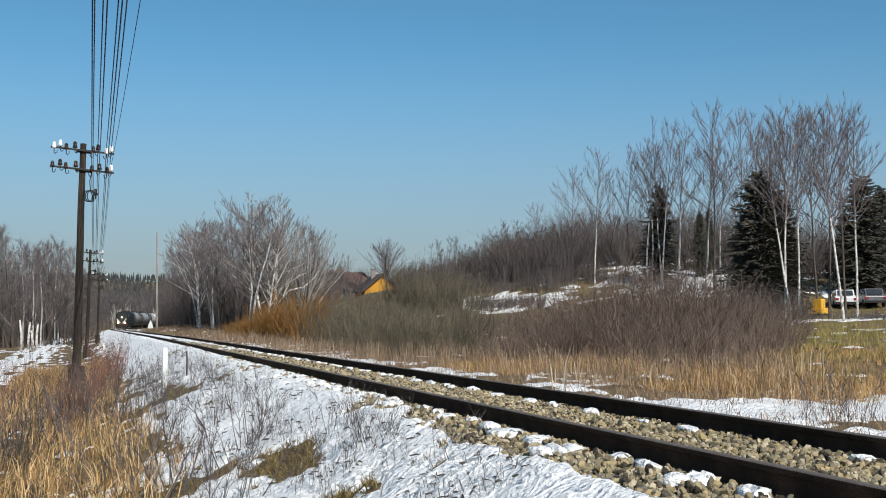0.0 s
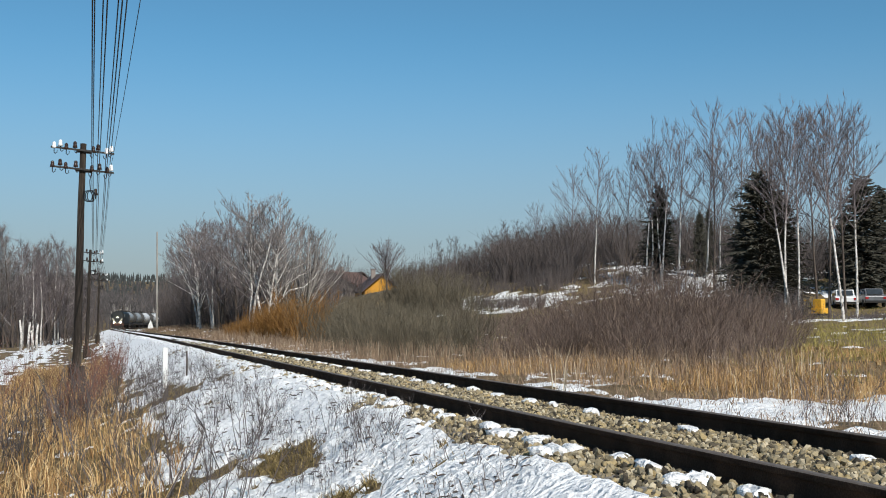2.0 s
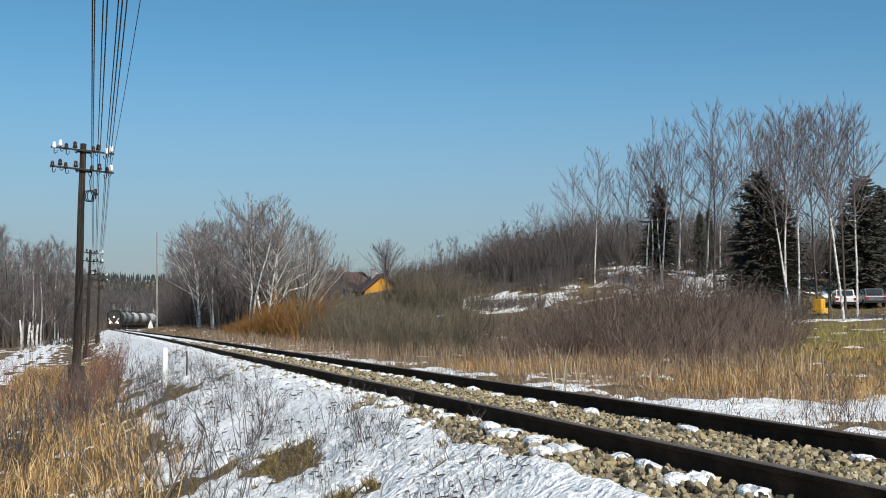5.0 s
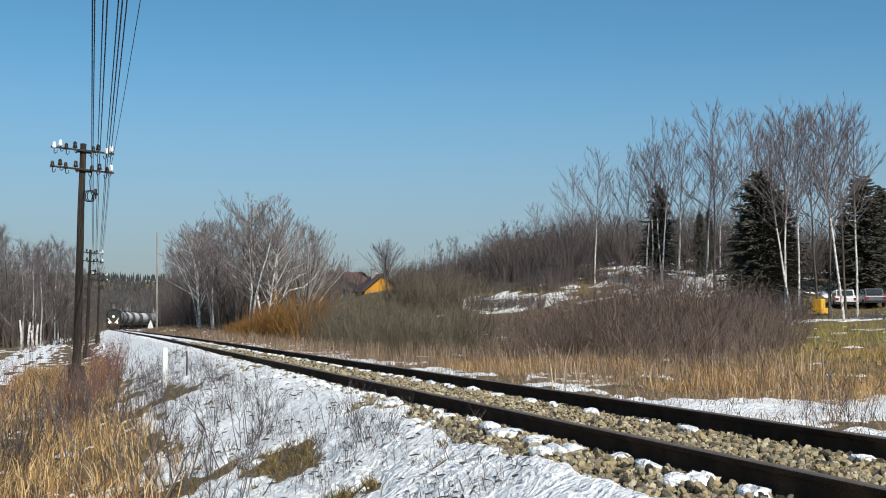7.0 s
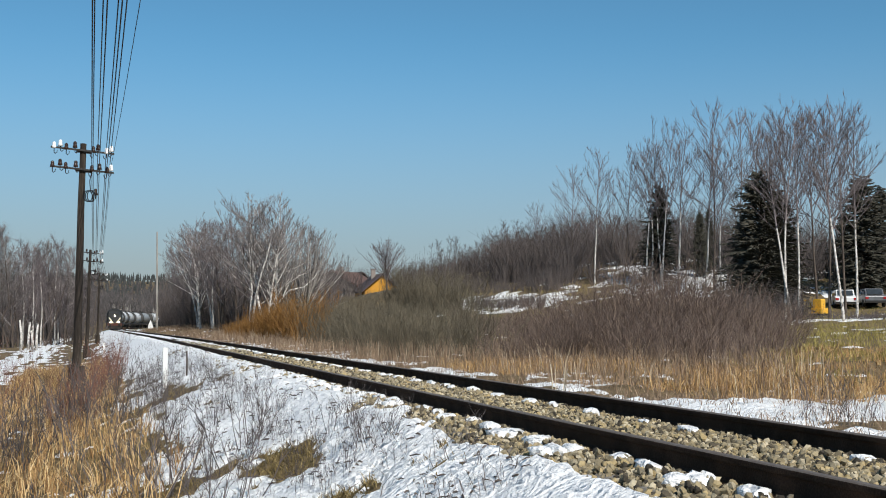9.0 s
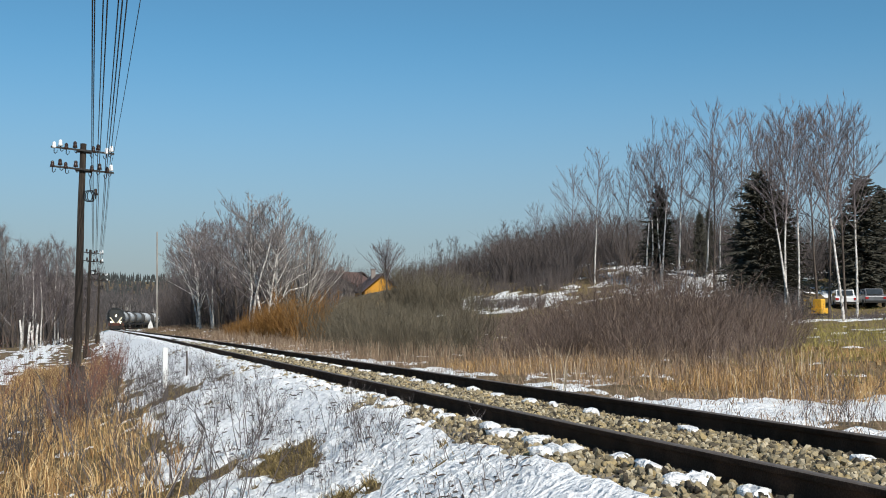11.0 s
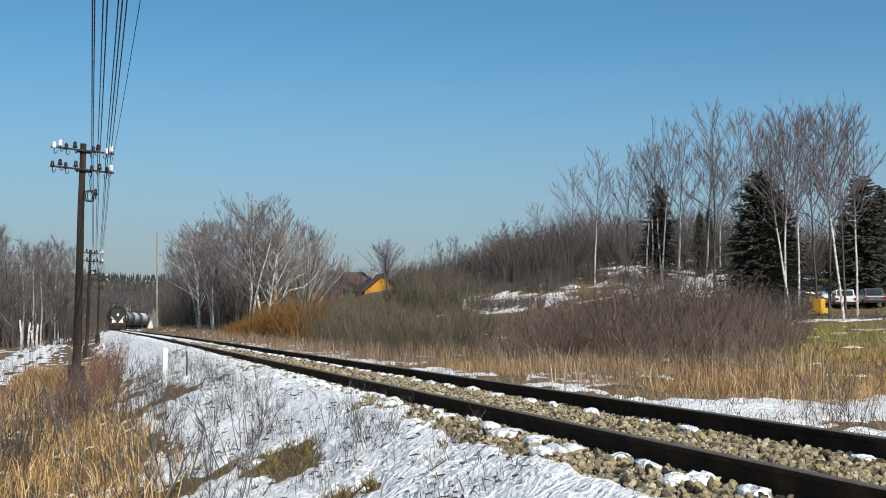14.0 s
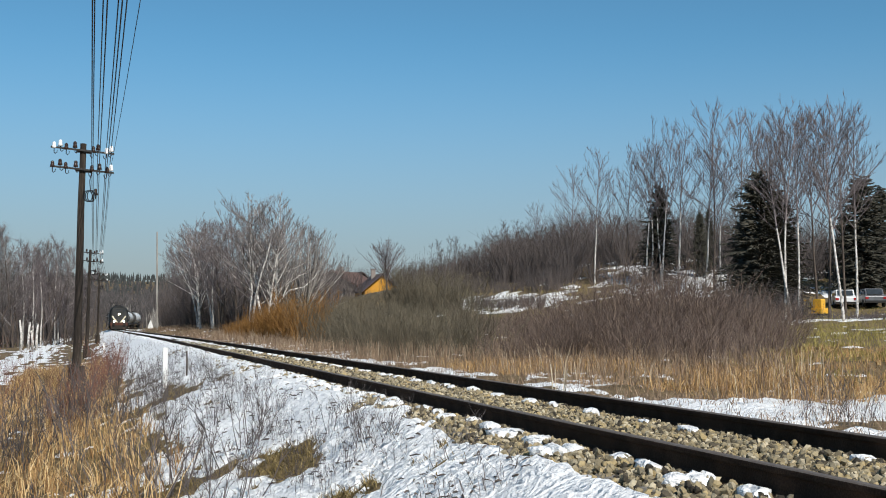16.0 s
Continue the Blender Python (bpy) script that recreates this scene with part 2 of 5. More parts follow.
XS = backwards(spread((6, 30, 0.5, 1.09), (30, 3000, 5, 1.35))) + spread((-6, 0.6, 0.2, 1.0), (0.6, 3.2, 0.085, 1.0), (3.2, 6.2, 0.2, 1.0), (6.2, 14, 0.16, 1.0), (14, 30, 0.4, 1.02), (30, 110, 1.0, 1.02), (110, 3000, 8, 1.35))[1:]
YS = backwards(spread((-4, 30, 0.5, 1.1), (30, 3000, 8, 1.4))) + spread((4, 24, 0.085, 1.0), (24, 150, 0.12, 1.014), (150, 420, 2.5, 1.0), (420, 3000, 8, 1.3))[1:]


def sheet(name, xs, ys, height, keep=None):
    nx = len(xs)
    zs = [[height(x, y) for x in xs] for y in ys]
    s = Soup()
    index = {}
    for j in range(len(ys) - 1):
        for i in range(nx - 1):
            if keep and not keep(zs, i, j):
                continue
            ids = []
            for jj, ii in ((j, i), (j, i + 1), (j + 1, i + 1), (j + 1, i)):
                if (jj, ii) not in index:
                    index[jj, ii] = len(s.v)
                    z = zs[jj][ii]
                    s.v.append((xs[ii], ys[jj], z[0] if isinstance(z, tuple) else z))
                ids.append(index[jj, ii])
            s.f.append(tuple(ids))
    return s


ground = part("ground", sheet("ground", XS[::2] + [XS[-1] + 1], YS[::2] + [YS[-1] + 1], ground_z).mesh("ground", SOIL, smooth=True), SOIL)
tagged(ground, "rough winter field of brown soil and flattened grass", "ground", kind="structure")


# ---- melting snow, a few centimetres thick, on the bank, the field path and the hill ----
def snow_share(x, y):
    rel = x - track_x(y)
    if rel < 0:
        low = ramp(y, (0, 0.2), (18, 0.3), (24, 0.24), (40, 0.27), (70, 0.3))
        mid = -4.4 + 0.5 * noise.noise((y * 0.06, 0.0, 2.0))
        path = math.exp(-((x - mid) / 1.7) ** 4) * ramp(y, (38, 0.0), (50, 0.78)) - 0.45 * sum(math.exp(-((x - mid - r) / 0.22) ** 2) for r in (-0.75, 0.7))
        edge = ramp(y, (6, 0.1), (8.5, 0.45), (11, 0.42), (16, 0.6), (25, 0.85))
        p = ramp(rel, (-3.9, max(low, path)), (-3.2, 0.55), (-2.7, 0.74), (-1.8, 0.8), (-1.4, 0.72), (-1.2, edge), (-1.0, edge - 0.25), (-0.8, edge - 0.55))
        # bare tufts where the bank flattens out
        p -= 0.54 * math.exp(-((x - 1.9) / 0.3) ** 2 - ((y - 12.1) / 0.9) ** 2) + 0.64 * math.exp(-((x - 1.86) / 0.24) ** 2 - ((y - 9.9) / 0.5) ** 2) + 0.6 * math.exp(-((x - 1.7) / 0.35) ** 2 - ((y - 27.5) / 2.5) ** 2)
        return p
    if rel < 1.7:
        return ramp(rel, (0, ramp(y, (14, 0.0), (45, 0.42), (100, 0.6))), (1.2, ramp(y, (14, 0.05), (45, 0.4))), (1.7, 0.3))
    p = ramp(rel, (1.7, 0.26), (2.6, 0.4), (5.2, 0.42), (7.5, 0.22), (14, 0.15), (24, 0.28)) * ramp(y, (55, 1.0), (90, 0.68), (200, 0.75))
    p += 0.75 * math.exp(-((x - 36.6) / 6) ** 2 - ((y - 109) / 9) ** 2) + 0.9 * math.exp(-((x - 56) / 7) ** 2 - ((y - 107) / 12) ** 2)
    p += 0.8 * math.exp(-((x - 46.0) / 3.6) ** 2 - ((y - 71.0) / 2.0) ** 2)
    p += 0.6 * math.exp(-((y - 16.9) / 1.9) ** 4) * smooth01(7.2, 8.8, x) * (1 - smooth01(15, 20, x))
    return p + 0.25 * smooth01(60, 110, x)


def snow_z(x, y):
    n = noise.noise((x * 1.0, y * 0.5, 0.4)) + 0.7 * noise.noise((x * 2.9, y * 1.6, 5.0)) + 0.64 * noise.noise((x * 7.0, y * 5.0, 9.0))
    n += 0.28 * noise.noise((x * 5.0 + y * 3.0, y * 11.0 - x * 2.0, 1.0)) * smooth01(-3.2, -2.2, x - track_x(y))
    k = max(-1.0, min(1.0, (n * 0.7 + (snow_share(x, y) - 0.5) * 1.7) / 0.3))
    k = k if y < 60 else min(1.0, k * 1.5)
    soft = 0.045 * noise.noise((x * 3.4, y * 2.0, 2.0)) + 0.05 * abs(noise.noise((x * 5.5 + y * 2.0, y * 4.0, 6.0))) + 0.03 * noise.noise((x * 10, y * 7, 2.0))
    rel = x - track_x(y)
    base = max(ground_z(x, y), track_z(y) + bed_z(rel)) if -1.6 < rel < 1.8 else ground_z(x, y)
    return base + 0.05 * k + soft * (k > 0), k


snow_xs = [x for x in XS if -14 <= x <= 95]
snow_ys = [y for y in YS if -25 <= y <= 300]
snow = part("snow", sheet("snow", snow_xs, snow_ys, snow_z, lambda zs, i, j: max(zs[j][i][1], zs[j][i + 1][1], zs[j + 1][i][1], zs[j + 1][i + 1][1]) > -0.4).mesh("snow", SNOW, smooth=True), SNOW)
tagged(snow, "patches of melting old snow on the bank and field", "snow", kind="stuff")

# ---- the track: two rails, sleepers in ballast ----
track = thing("railway_track", "single railway track with rusty rails in tan ballast", "railway track", kind="structure")
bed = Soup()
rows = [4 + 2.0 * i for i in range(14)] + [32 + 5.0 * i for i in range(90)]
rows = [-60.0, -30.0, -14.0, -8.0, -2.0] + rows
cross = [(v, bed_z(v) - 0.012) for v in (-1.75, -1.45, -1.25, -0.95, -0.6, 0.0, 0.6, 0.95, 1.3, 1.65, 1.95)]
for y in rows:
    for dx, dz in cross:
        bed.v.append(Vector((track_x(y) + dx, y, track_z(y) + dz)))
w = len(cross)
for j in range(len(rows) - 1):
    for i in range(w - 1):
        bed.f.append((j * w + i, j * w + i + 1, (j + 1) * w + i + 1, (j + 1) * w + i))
part("ballast_bed", bed.mesh("ballast_bed", SHADED_GRIT, smooth=True), SHADED_GRIT, track)

half = [(0.0, 0.0), (0.022, 0.0), (0.034, -0.006), (0.036, -0.014), (0.034, -0.036), (0.012, -0.046), (0.009, -0.06), (0.009, -0.125), (0.022, -0.14), (0.068, -0.15), (0.068, -0.16)]
outline = half + [(-p, q) for p, q in reversed(half)][:-1]
for offset in (-0.7525, 0.7525):
    rail = Soup()
    for y in rows:
        for p, q in outline:
            rail.v.append(Vector((track_x(y) + offset + p, y, track_z(y) + q)))
    w = len(outline)
    for j in range(len(rows) - 1):
        for i in range(w):
            rail.f.append((j * w + i, j * w + (i + 1) % w, (j + 1) * w + (i + 1) % w, (j + 1) * w + i))
            rail.mi.append(1 if i in (0, 1, w - 1, w - 2) else 0)
    part("rail", rail.mesh("rail", RAIL, RAIL_HEAD, tidy=True), RAIL, track, "rust-brown steel rail with a worn bright head")

tie = Soup()
tie.prism([(-1.27, -0.2), (1.27, -0.2), (1.27, -0.02), (1.24, 0.0), (0.3, -0.03), (-0.3, -0.03), (-1.24, 0.0), (-1.27, -0.02)], -0.13, 0.13)
tie_mesh = tie.mesh("sleeper", TIE, tidy=True)
clump_rng = random.Random(5)
clumps = Soup()


def clump(s, centre, size, rng, tall=0.55):
    base = len(s.v)
    rings = ((1.0, 0.0), (0.97, 0.35), (0.7, 0.8), (0.3, 1.0))
    for r, h in rings:
        for k in range(8):
            a_ = 2 * math.pi * k / 8
            g = r * (1 + rng.uniform(-0.25, 0.25))
            s.v.append(Vector(centre) + Vector((size[0] * g * math.cos(a_), size[1] * g * math.sin(a_), size[2] * h * (1 + rng.uniform(-0.35, 0.3)) - 0.03 * (h == 0))))
    for i in range(3):
        for k in range(8):
            a0, a1 = base + 8 * i + k, base + 8 * i + (k + 1) % 8
            s.f.append((a0, a1, a1 + 8, a0 + 8))
    s.f.append(tuple(base + 24 + k for k in range(8)))


for i in range(300):
    y = -12.79 + 0.615 * i
    ob = new("sleeper", tie_mesh)
    ob.parent = track
    slope = (track_x(y + 1) - track_x(y - 1)) / 2
    ob.matrix_basis = pose(track_x(y), y, track_z(y) - 0.175, 0, 0, -math.degrees(math.atan(slope)))
    if y > 90:
        continue
    top = track_z(y) - 0.135
    for rel, chance in ((-0.93, 0.96), (-1.05, 0.5), (-1.22, 0.12), (0.55, ramp(y, (8, 0.4), (18, 0.9))), (-0.45, 0.12 + 0.3 * (y > 30)), (1.05, 0.4)):
        if clump_rng.random() < chance:
            c = (track_x(y) + rel + clump_rng.uniform(-0.06, 0.06), y + clump_rng.uniform(-0.09, 0.09), top)
            clump(clumps, c, (clump_rng.uniform(0.05, 0.1), clump_rng.uniform(0.08, 0.18), clump_rng.uniform(0.022, 0.045)), clump_rng)
tagged(part("snow_clumps", clumps, SNOW, smooth=True), "small clumps of snow left on the sleeper ends", "snow", kind="stuff")

# ballast stones: the nearest as pieces of their own, the rest joined
stone_rng = random.Random(11)
phi = (1 + 5 ** 0.5) / 2
ICO = [Vector(p).normalized() for p in ((-1, phi, 0), (1, phi, 0), (-1, -phi, 0), (1, -phi, 0), (0, -1, phi), (0, 1, phi), (0, -1, -phi), (0, 1, -phi), (phi, 0, -1), (phi, 0, 1), (-phi, 0, -1), (-phi, 0, 1))]
ICO_F = ((0, 11, 5), (0, 5, 1), (0, 1, 7), (0, 7, 10), (0, 10, 11), (1, 5, 9), (5, 11, 4), (11, 10, 2), (10, 7, 6), (7, 1, 8), (3, 9, 4), (3, 4, 2), (3, 2, 6), (3, 6, 8), (3, 8, 9), (4, 9, 5), (2, 4, 11), (6, 2, 10), (8, 6, 7), (9, 8, 1))
BLOCK = [Vector(p) * 0.72 for p in ((-1, -1, -1), (1, -1, -1), (1, 1, -1), (-1, 1, -1), (-1, -1, 1), (1, -1, 1), (1, 1, 1), (-1, 1, 1))]
BLOCK_F = ((0, 3, 2), (0, 2, 1), (4, 5, 6), (4, 6, 7), (0, 1, 5), (0, 5, 4), (1, 2, 6), (1, 6, 5), (2, 3, 7), (2, 7, 6), (3, 0, 4), (3, 4, 7))


def stone_shape(s, centre, size, rng, coarse=False):
    base = len(s.v)
    turn = Euler((rng.uniform(0, 6), rng.uniform(0, 6), rng.uniform(0, 6))).to_matrix()
    stretch = (size * rng.uniform(0.7, 1.3), size * rng.uniform(0.6, 1.0), size * rng.uniform(0.5, 0.9))
    for p in (BLOCK if coarse else ICO):
        g = rng.uniform(0.62, 1.22)
        s.v.append(Vector(centre) + turn @ Vector((p.x * stretch[0] * g, p.y * stretch[1] * g, p.z * stretch[2] * g)))
    for q in (BLOCK_F if coarse else ICO_F):
        s.f.append(tuple(base + k for k in q))


def stone_place(rng, y):
    while True:
        rel = rng.uniform(-1.5, 1.75)
        if min(abs(rel - 0.7525), abs(rel + 0.7525)) > 0.085:
            break
    return (track_x(y) + rel, y, track_z(y) + bed_z(rel) + rng.uniform(-0.012, 0.024))


stone_meshes = []
for k in range(14):
    s = Soup()
    stone_shape(s, (0, 0, 0), 0.032, stone_rng)
    stone_meshes.append(s.mesh("ballast_stone", STONE_ONE))
bed_stones = Soup()
for y0, y1, count, coarse in ((-13, 3.5, 3600, True), (3.5, 9, 11500, False), (9, 18, 14000, False), (18, 32, 9000, True), (32, 60, 5000, True)):
    for k in range(count):
        y = stone_rng.uniform(y0, y1)
        stone_shape(bed_stones, stone_place(stone_rng, y), stone_rng.uniform(0.017, 0.037) * (1.35 if y0 > 15 else 1.0), stone_rng, coarse)
part("ballast", bed_stones.mesh("ballast", STONE), STONE, track, "tan and grey crushed-stone ballast")["kind"] = "stuff"
for k in range(300):
    ob = new("ballast_stone", stone_rng.choice(stone_meshes))
    ob.parent = track
    x, y, z = stone_place(stone_rng, stone_rng.uniform(4.6, 8.5))
    ob.matrix_basis = Matrix.LocRotScale((x, y, z + 0.022), Euler((stone_rng.uniform(0, 6), stone_rng.uniform(0, 6), stone_rng.uniform(0, 6))), None)


# ---- plants ----
def wander(rng, start, way, length, steps, bend=0.15, rise=0.0):
    pts, p, d = [start.copy()], start.copy(), way.normalized()
    for _ in range(steps):
        d = (d + Vector((rng.uniform(-bend, bend), rng.uniform(-bend, bend), rng.uniform(-bend, bend) + rise))).normalized()
        p = p + d * (length / steps)
        pts.append(p.copy())
    return pts


def along(pts, u):
    u = max(0.0, min(0.999, u)) * (len(pts) - 1)
    i = int(u)
    return pts[i].lerp(pts[i + 1], u - i), (pts[i + 1] - pts[i]).normalized()


def outward(rng, d, spread_angle):
    """A way that leaves d by an angle, to any side."""
    side = d.cross(Vector((rng.uniform(-1, 1), rng.uniform(-1, 1), rng.uniform(-1, 1)))).normalized()
    return d * math.cos(spread_angle) + side * math.sin(spread_angle)


def grow_tree(seed, height, reach=0.26, first=0.3, mains=30, subs=7, twigs=7, stems=1, droop=0.05, steep=0.75, girth=0.0085, crook=0.06, twig=0.011, pale_limbs=False):
    rng = random.Random(seed)
    trunk, crown = Soup(), Soup()
    for k in range(stems):
        way = Vector((rng.uniform(-0.03, 0.03), rng.uniform(-0.03, 0.03), 1))
        if stems > 1:
            way += Vector((math.cos(k * 2.4 + seed), math.sin(k * 2.4 + seed), 0)) * 0.27
        tall = height * (1 if k == 0 else rng.uniform(0.78, 0.95))
        stem = wander(rng, Vector((0.12 * k, 0.1 * k, -0.25)), way, tall + 0.25, 9, crook, 0.03)
        r0 = height * girth / (1 + 0.25 * (stems - 1))
        radii = [r0 * (1.25 if i == 0 else 1) * (1 - i / 9.6) + 0.012 for i in range(10)]
        trunk.tube(stem[:8], radii[:8], 7)
        crown.tube(stem[7:], radii[7:], 5)
        for i in range(mains // stems):
            h = first + (0.98 - first) * ((i + rng.random()) / (mains // stems))
            p, d = along(stem, h)
            az = i * 2.4 + rng.uniform(-0.5, 0.5)
            up = steep + rng.uniform(-0.25, 0.25) + 0.3 * h
            way = Vector((math.cos(az), math.sin(az), up * 1.2))
            length = tall * reach * (1.08 - h) ** 0.55 * rng.uniform(0.7, 1.2)
            limb = wander(rng, p, way, length, 4, 0.14, 0.05)
            rl = max(0.012, min(0.6 * r0 * (1 - h), length * 0.018))
            (trunk if pale_limbs else crown).tube(limb, [rl, rl * 0.75, rl * 0.55, rl * 0.4, 0.007], 4)
            for j in range(subs):
                q, e_ = along(limb, 0.2 + 0.8 * (j + rng.random()) / subs)
                sub = wander(rng, q, outward(rng, e_, rng.uniform(0.4, 0.9)) + Vector((0, 0, 0.35)), length * rng.uniform(0.22, 0.45), 2, 0.2)
                crown.tube(sub, [twig * 1.3, twig * 0.9, 0.005], 3)
                for _ in range(twigs):
                    t_, f_ = along(sub, rng.uniform(0.15, 1))
                    crown.tube([t_, t_ + (outward(rng, f_, rng.uniform(0.3, 0.9)) + Vector((0, 0, 0.3 - droop * 6 * rng.random()))) * rng.uniform(0.3, 1.0)], [twig, 0.004], 3)
    return trunk, crown


def grow_crown(seed, height, wide, low=0.33, limbs=30, subs=8, twigs=7, spread_=(0.5, 0.95), stems=1, girth=0.0085, crook=0.05, twig=0.0085, rise=0.022, fork=0.0, peak=0.8, splay=0.16, pale_limbs=False, bole=8):
    """A bare tree whose limbs rise and end where a rounded crown ends."""
    rng = random.Random(seed)
    trunk, crown = Soup(), Soup()
    floor_, rim = low * height, wide / 2
    lumps = [rng.uniform(-0.16, 0.16) for _ in range(7)]

    def reach(p):
        u = min(1.0, max(0.0, (p.z - floor_) / (height - floor_)))
        w_ = 1 + lumps[int((math.atan2(p.y, p.x) + 3.15) * 1.11) % 7]
        return 0.96 * rim * w_ * max(0.0, math.sin(math.pi * min(1.0, 0.12 + 0.88 * u ** peak))) ** 0.62

    def march(p, d, up_, most, bend):
        pts, p, d, gone = [p.copy()], p.copy(), d.normalized(), 0.0
        step = max(0.22, most / 9)
        while gone < most:
            d = (d + Vector((rng.uniform(-bend, bend), rng.uniform(-bend, bend), rng.uniform(-bend, bend) + up_))).normalized()
            p = p + d * step
            gone += step
            pts.append(p.copy())
            if p.z > height or (p.z > floor_ and math.hypot(p.x, p.y) > reach(p)):
                break
        return pts

    def taper(pts, r0, r1):
        n = len(pts) - 1
        return [r0 + (r1 - r0) * i / n for i in range(n + 1)]

    r0 = height * girth / (1 + 0.2 * (stems - 1))
    for k in range(stems):
        a_ = k * 2.6 + seed
        way = Vector((rng.uniform(-0.04, 0.04), rng.uniform(-0.04, 0.04), 1))
        if stems > 1:
            way += Vector((math.cos(a_), math.sin(a_), 0)) * splay
        tall = height * (0.97 if k == 0 else rng.uniform(0.8, 0.93))
        stem = wander(rng, Vector((0.1 * k, 0.08 * k, -0.3)), way, tall + 0.3, 10, crook, 0.03)
        radii = [r0 * (1.25 if i == 0 else 1) * (1 - i / 10.4) + 0.01 for i in range(11)]
        trunk.tube(stem[:bole], radii[:bole], 7)
        crown.tube(stem[bole - 1:], radii[bole - 1:], 5)
        count = limbs // stems
        for i in range(count):
            u = (i + rng.random()) / count
            h = (low * 0.8 + (0.97 - low * 0.8) * u ** 0.9) if not fork else low * (0.55 + 0.5 * u) + fork * u * u
            p, d = along(stem, h)
            az = i * 2.4 + rng.uniform(-0.5, 0.5)
            tilt = rng.uniform(*spread_) * (1.0 if not fork else (0.35 + 1.1 * rng.random()))
            limb = march(p, Vector((math.cos(az) * math.sin(tilt), math.sin(az) * math.sin(tilt), math.cos(tilt))), rise, height * 0.75, 0.1)
            length = sum((limb[j + 1] - limb[j]).length for j in range(len(limb) - 1))
            rl = max(0.012, min(0.55 * r0 * (1.1 - h), length * 0.016))
            (trunk if pale_limbs else crown).tube(limb, taper(limb, rl, 0.008), 4)
            many = max(3, int(subs * min(1.3, length / (0.28 * height))))
            for j in range(many):
                q, e_ = along(limb, 0.15 + 0.85 * (j + rng.random()) / many)
                sub = march(q, outward(rng, e_, rng.uniform(0.3, 0.7)) + Vector((0, 0, 0.4)), rise, length * rng.uniform(0.2, 0.42), 0.12)
                sub = [sub[0], sub[len(sub) // 2], sub[-1]] if len(sub) > 2 else sub
                crown.tube(sub, taper(sub, twig * 1.5, 0.005), 3)
                for _ in range(twigs):
                    t_, f_ = along(sub, rng.uniform(0.1, 1))
                    crown.tube([t_, t_ + (outward(rng, f_, rng.uniform(0.2, 0.65)) + Vector((0, 0, 0.5))) * height * rng.uniform(0.014, 0.036)], [twig, 0.0035], 3)
    return trunk, crown


def grow_bush(seed, height, width, stems=46, subs=5, twigs=4, thick=0.009, lean=0.55):
    rng = random.Random(seed)
    s = Soup()
    for k in range(stems):
        a_, r = rng.uniform(0, 6.283), width * 0.32 * math.sqrt(rng.random())
        start = Vector((r * math.cos(a_), r * math.sin(a_), -0.1))
        out = Vector((math.cos(a_ + rng.uniform(-0.6, 0.6)), math.sin(a_ + rng.uniform(-0.6, 0.6)), 0)) * (lean * rng.uniform(0.1, 1.1) * width / height)
        length = height * rng.uniform(0.65, 1.05)
        stem = wander(rng, start, out + Vector((0, 0, 1)), length, 4, 0.12, 0.03)
        t = thick * rng.uniform(0.7, 1.4)
        s.tube(stem, [t, t * 0.85, t * 0.65, t * 0.45, t * 0.25], 3)
        for j in range(subs):
            q, e_ = along(stem, rng.uniform(0.18, 0.98))
            sub = wander(rng, q, outward(rng, e_, rng.uniform(0.25, 0.7)) + Vector((0, 0, 0.2)), height * rng.uniform(0.14, 0.34), 2, 0.15, 0.04)
            s.tube(sub, [t * 0.6, t * 0.5, t * 0.25], 3)
            for _ in range(twigs):
                p, f_ = along(sub, rng.uniform(0.1, 1))
                s.tube([p, p + outward(rng, f_, rng.uniform(0.25, 0.7)) * height * rng.uniform(0.06, 0.15)], [t * 0.5, t * 0.2], 3)
    return s


def grow_spruce(seed, height, width):
    rng = random.Random(seed)
    trunk, needles = Soup(), Soup()
    trunk.tube([Vector((0, 0, -0.3)), Vector((0.05, 0, height * 0.5)), Vector((0, 0.03, height))], [height * 0.018, height * 0.01, 0.01], 7)
    levels = int(height * 3.3)
    for i in range(levels):
        h = 0.06 + 0.93 * i / levels
        for k in range(15):
            a_ = rng.uniform(0, 6.283)
            length = width * 0.5 * (1 - h) ** 0.62 * rng.uniform(0.45, 1.12) + 0.12
            p = Vector((0, 0, height * (h + rng.uniform(-0.045, 0.045))))
            way = Vector((math.cos(a_), math.sin(a_), 0))
            tip = p + way * length + Vector((0, 0, length * (-0.15 + 0.75 * h + rng.uniform(-0.45, 0.45))))
            mid = p.lerp(tip, 0.55) + Vector((0, 0, 0.06 * length))
            side = Vector((-way.y, way.x, 0))
            needles.tube([p, mid, tip], [0.04, 0.07, 0.012], 3)
            for _ in range(9):
                u = rng.uniform(0.15, 1)
                q = p.lerp(tip, u)
                end = q + (side * rng.choice((-1, 1)) * rng.uniform(0.4, 1) + way * 0.7 + Vector((0, 0, rng.uniform(-0.7, 0.35)))) * 0.3 * (0.4 + length * 0.35)
                needles.tube([q, q.lerp(end, 0.5), end], [0.02, 0.055, 0.006], 3)
    return trunk, needles


def make_tree(name, soups, mats, label, category, group):
    ob = thing(name, label, category, group)
    part("trunk", soups[0].mesh("trunk", mats[0], smooth=True), mats[0], ob)
    part("crown", soups[1].mesh("crown", mats[1]), mats[1], ob)
    return ob


STOCKS = []


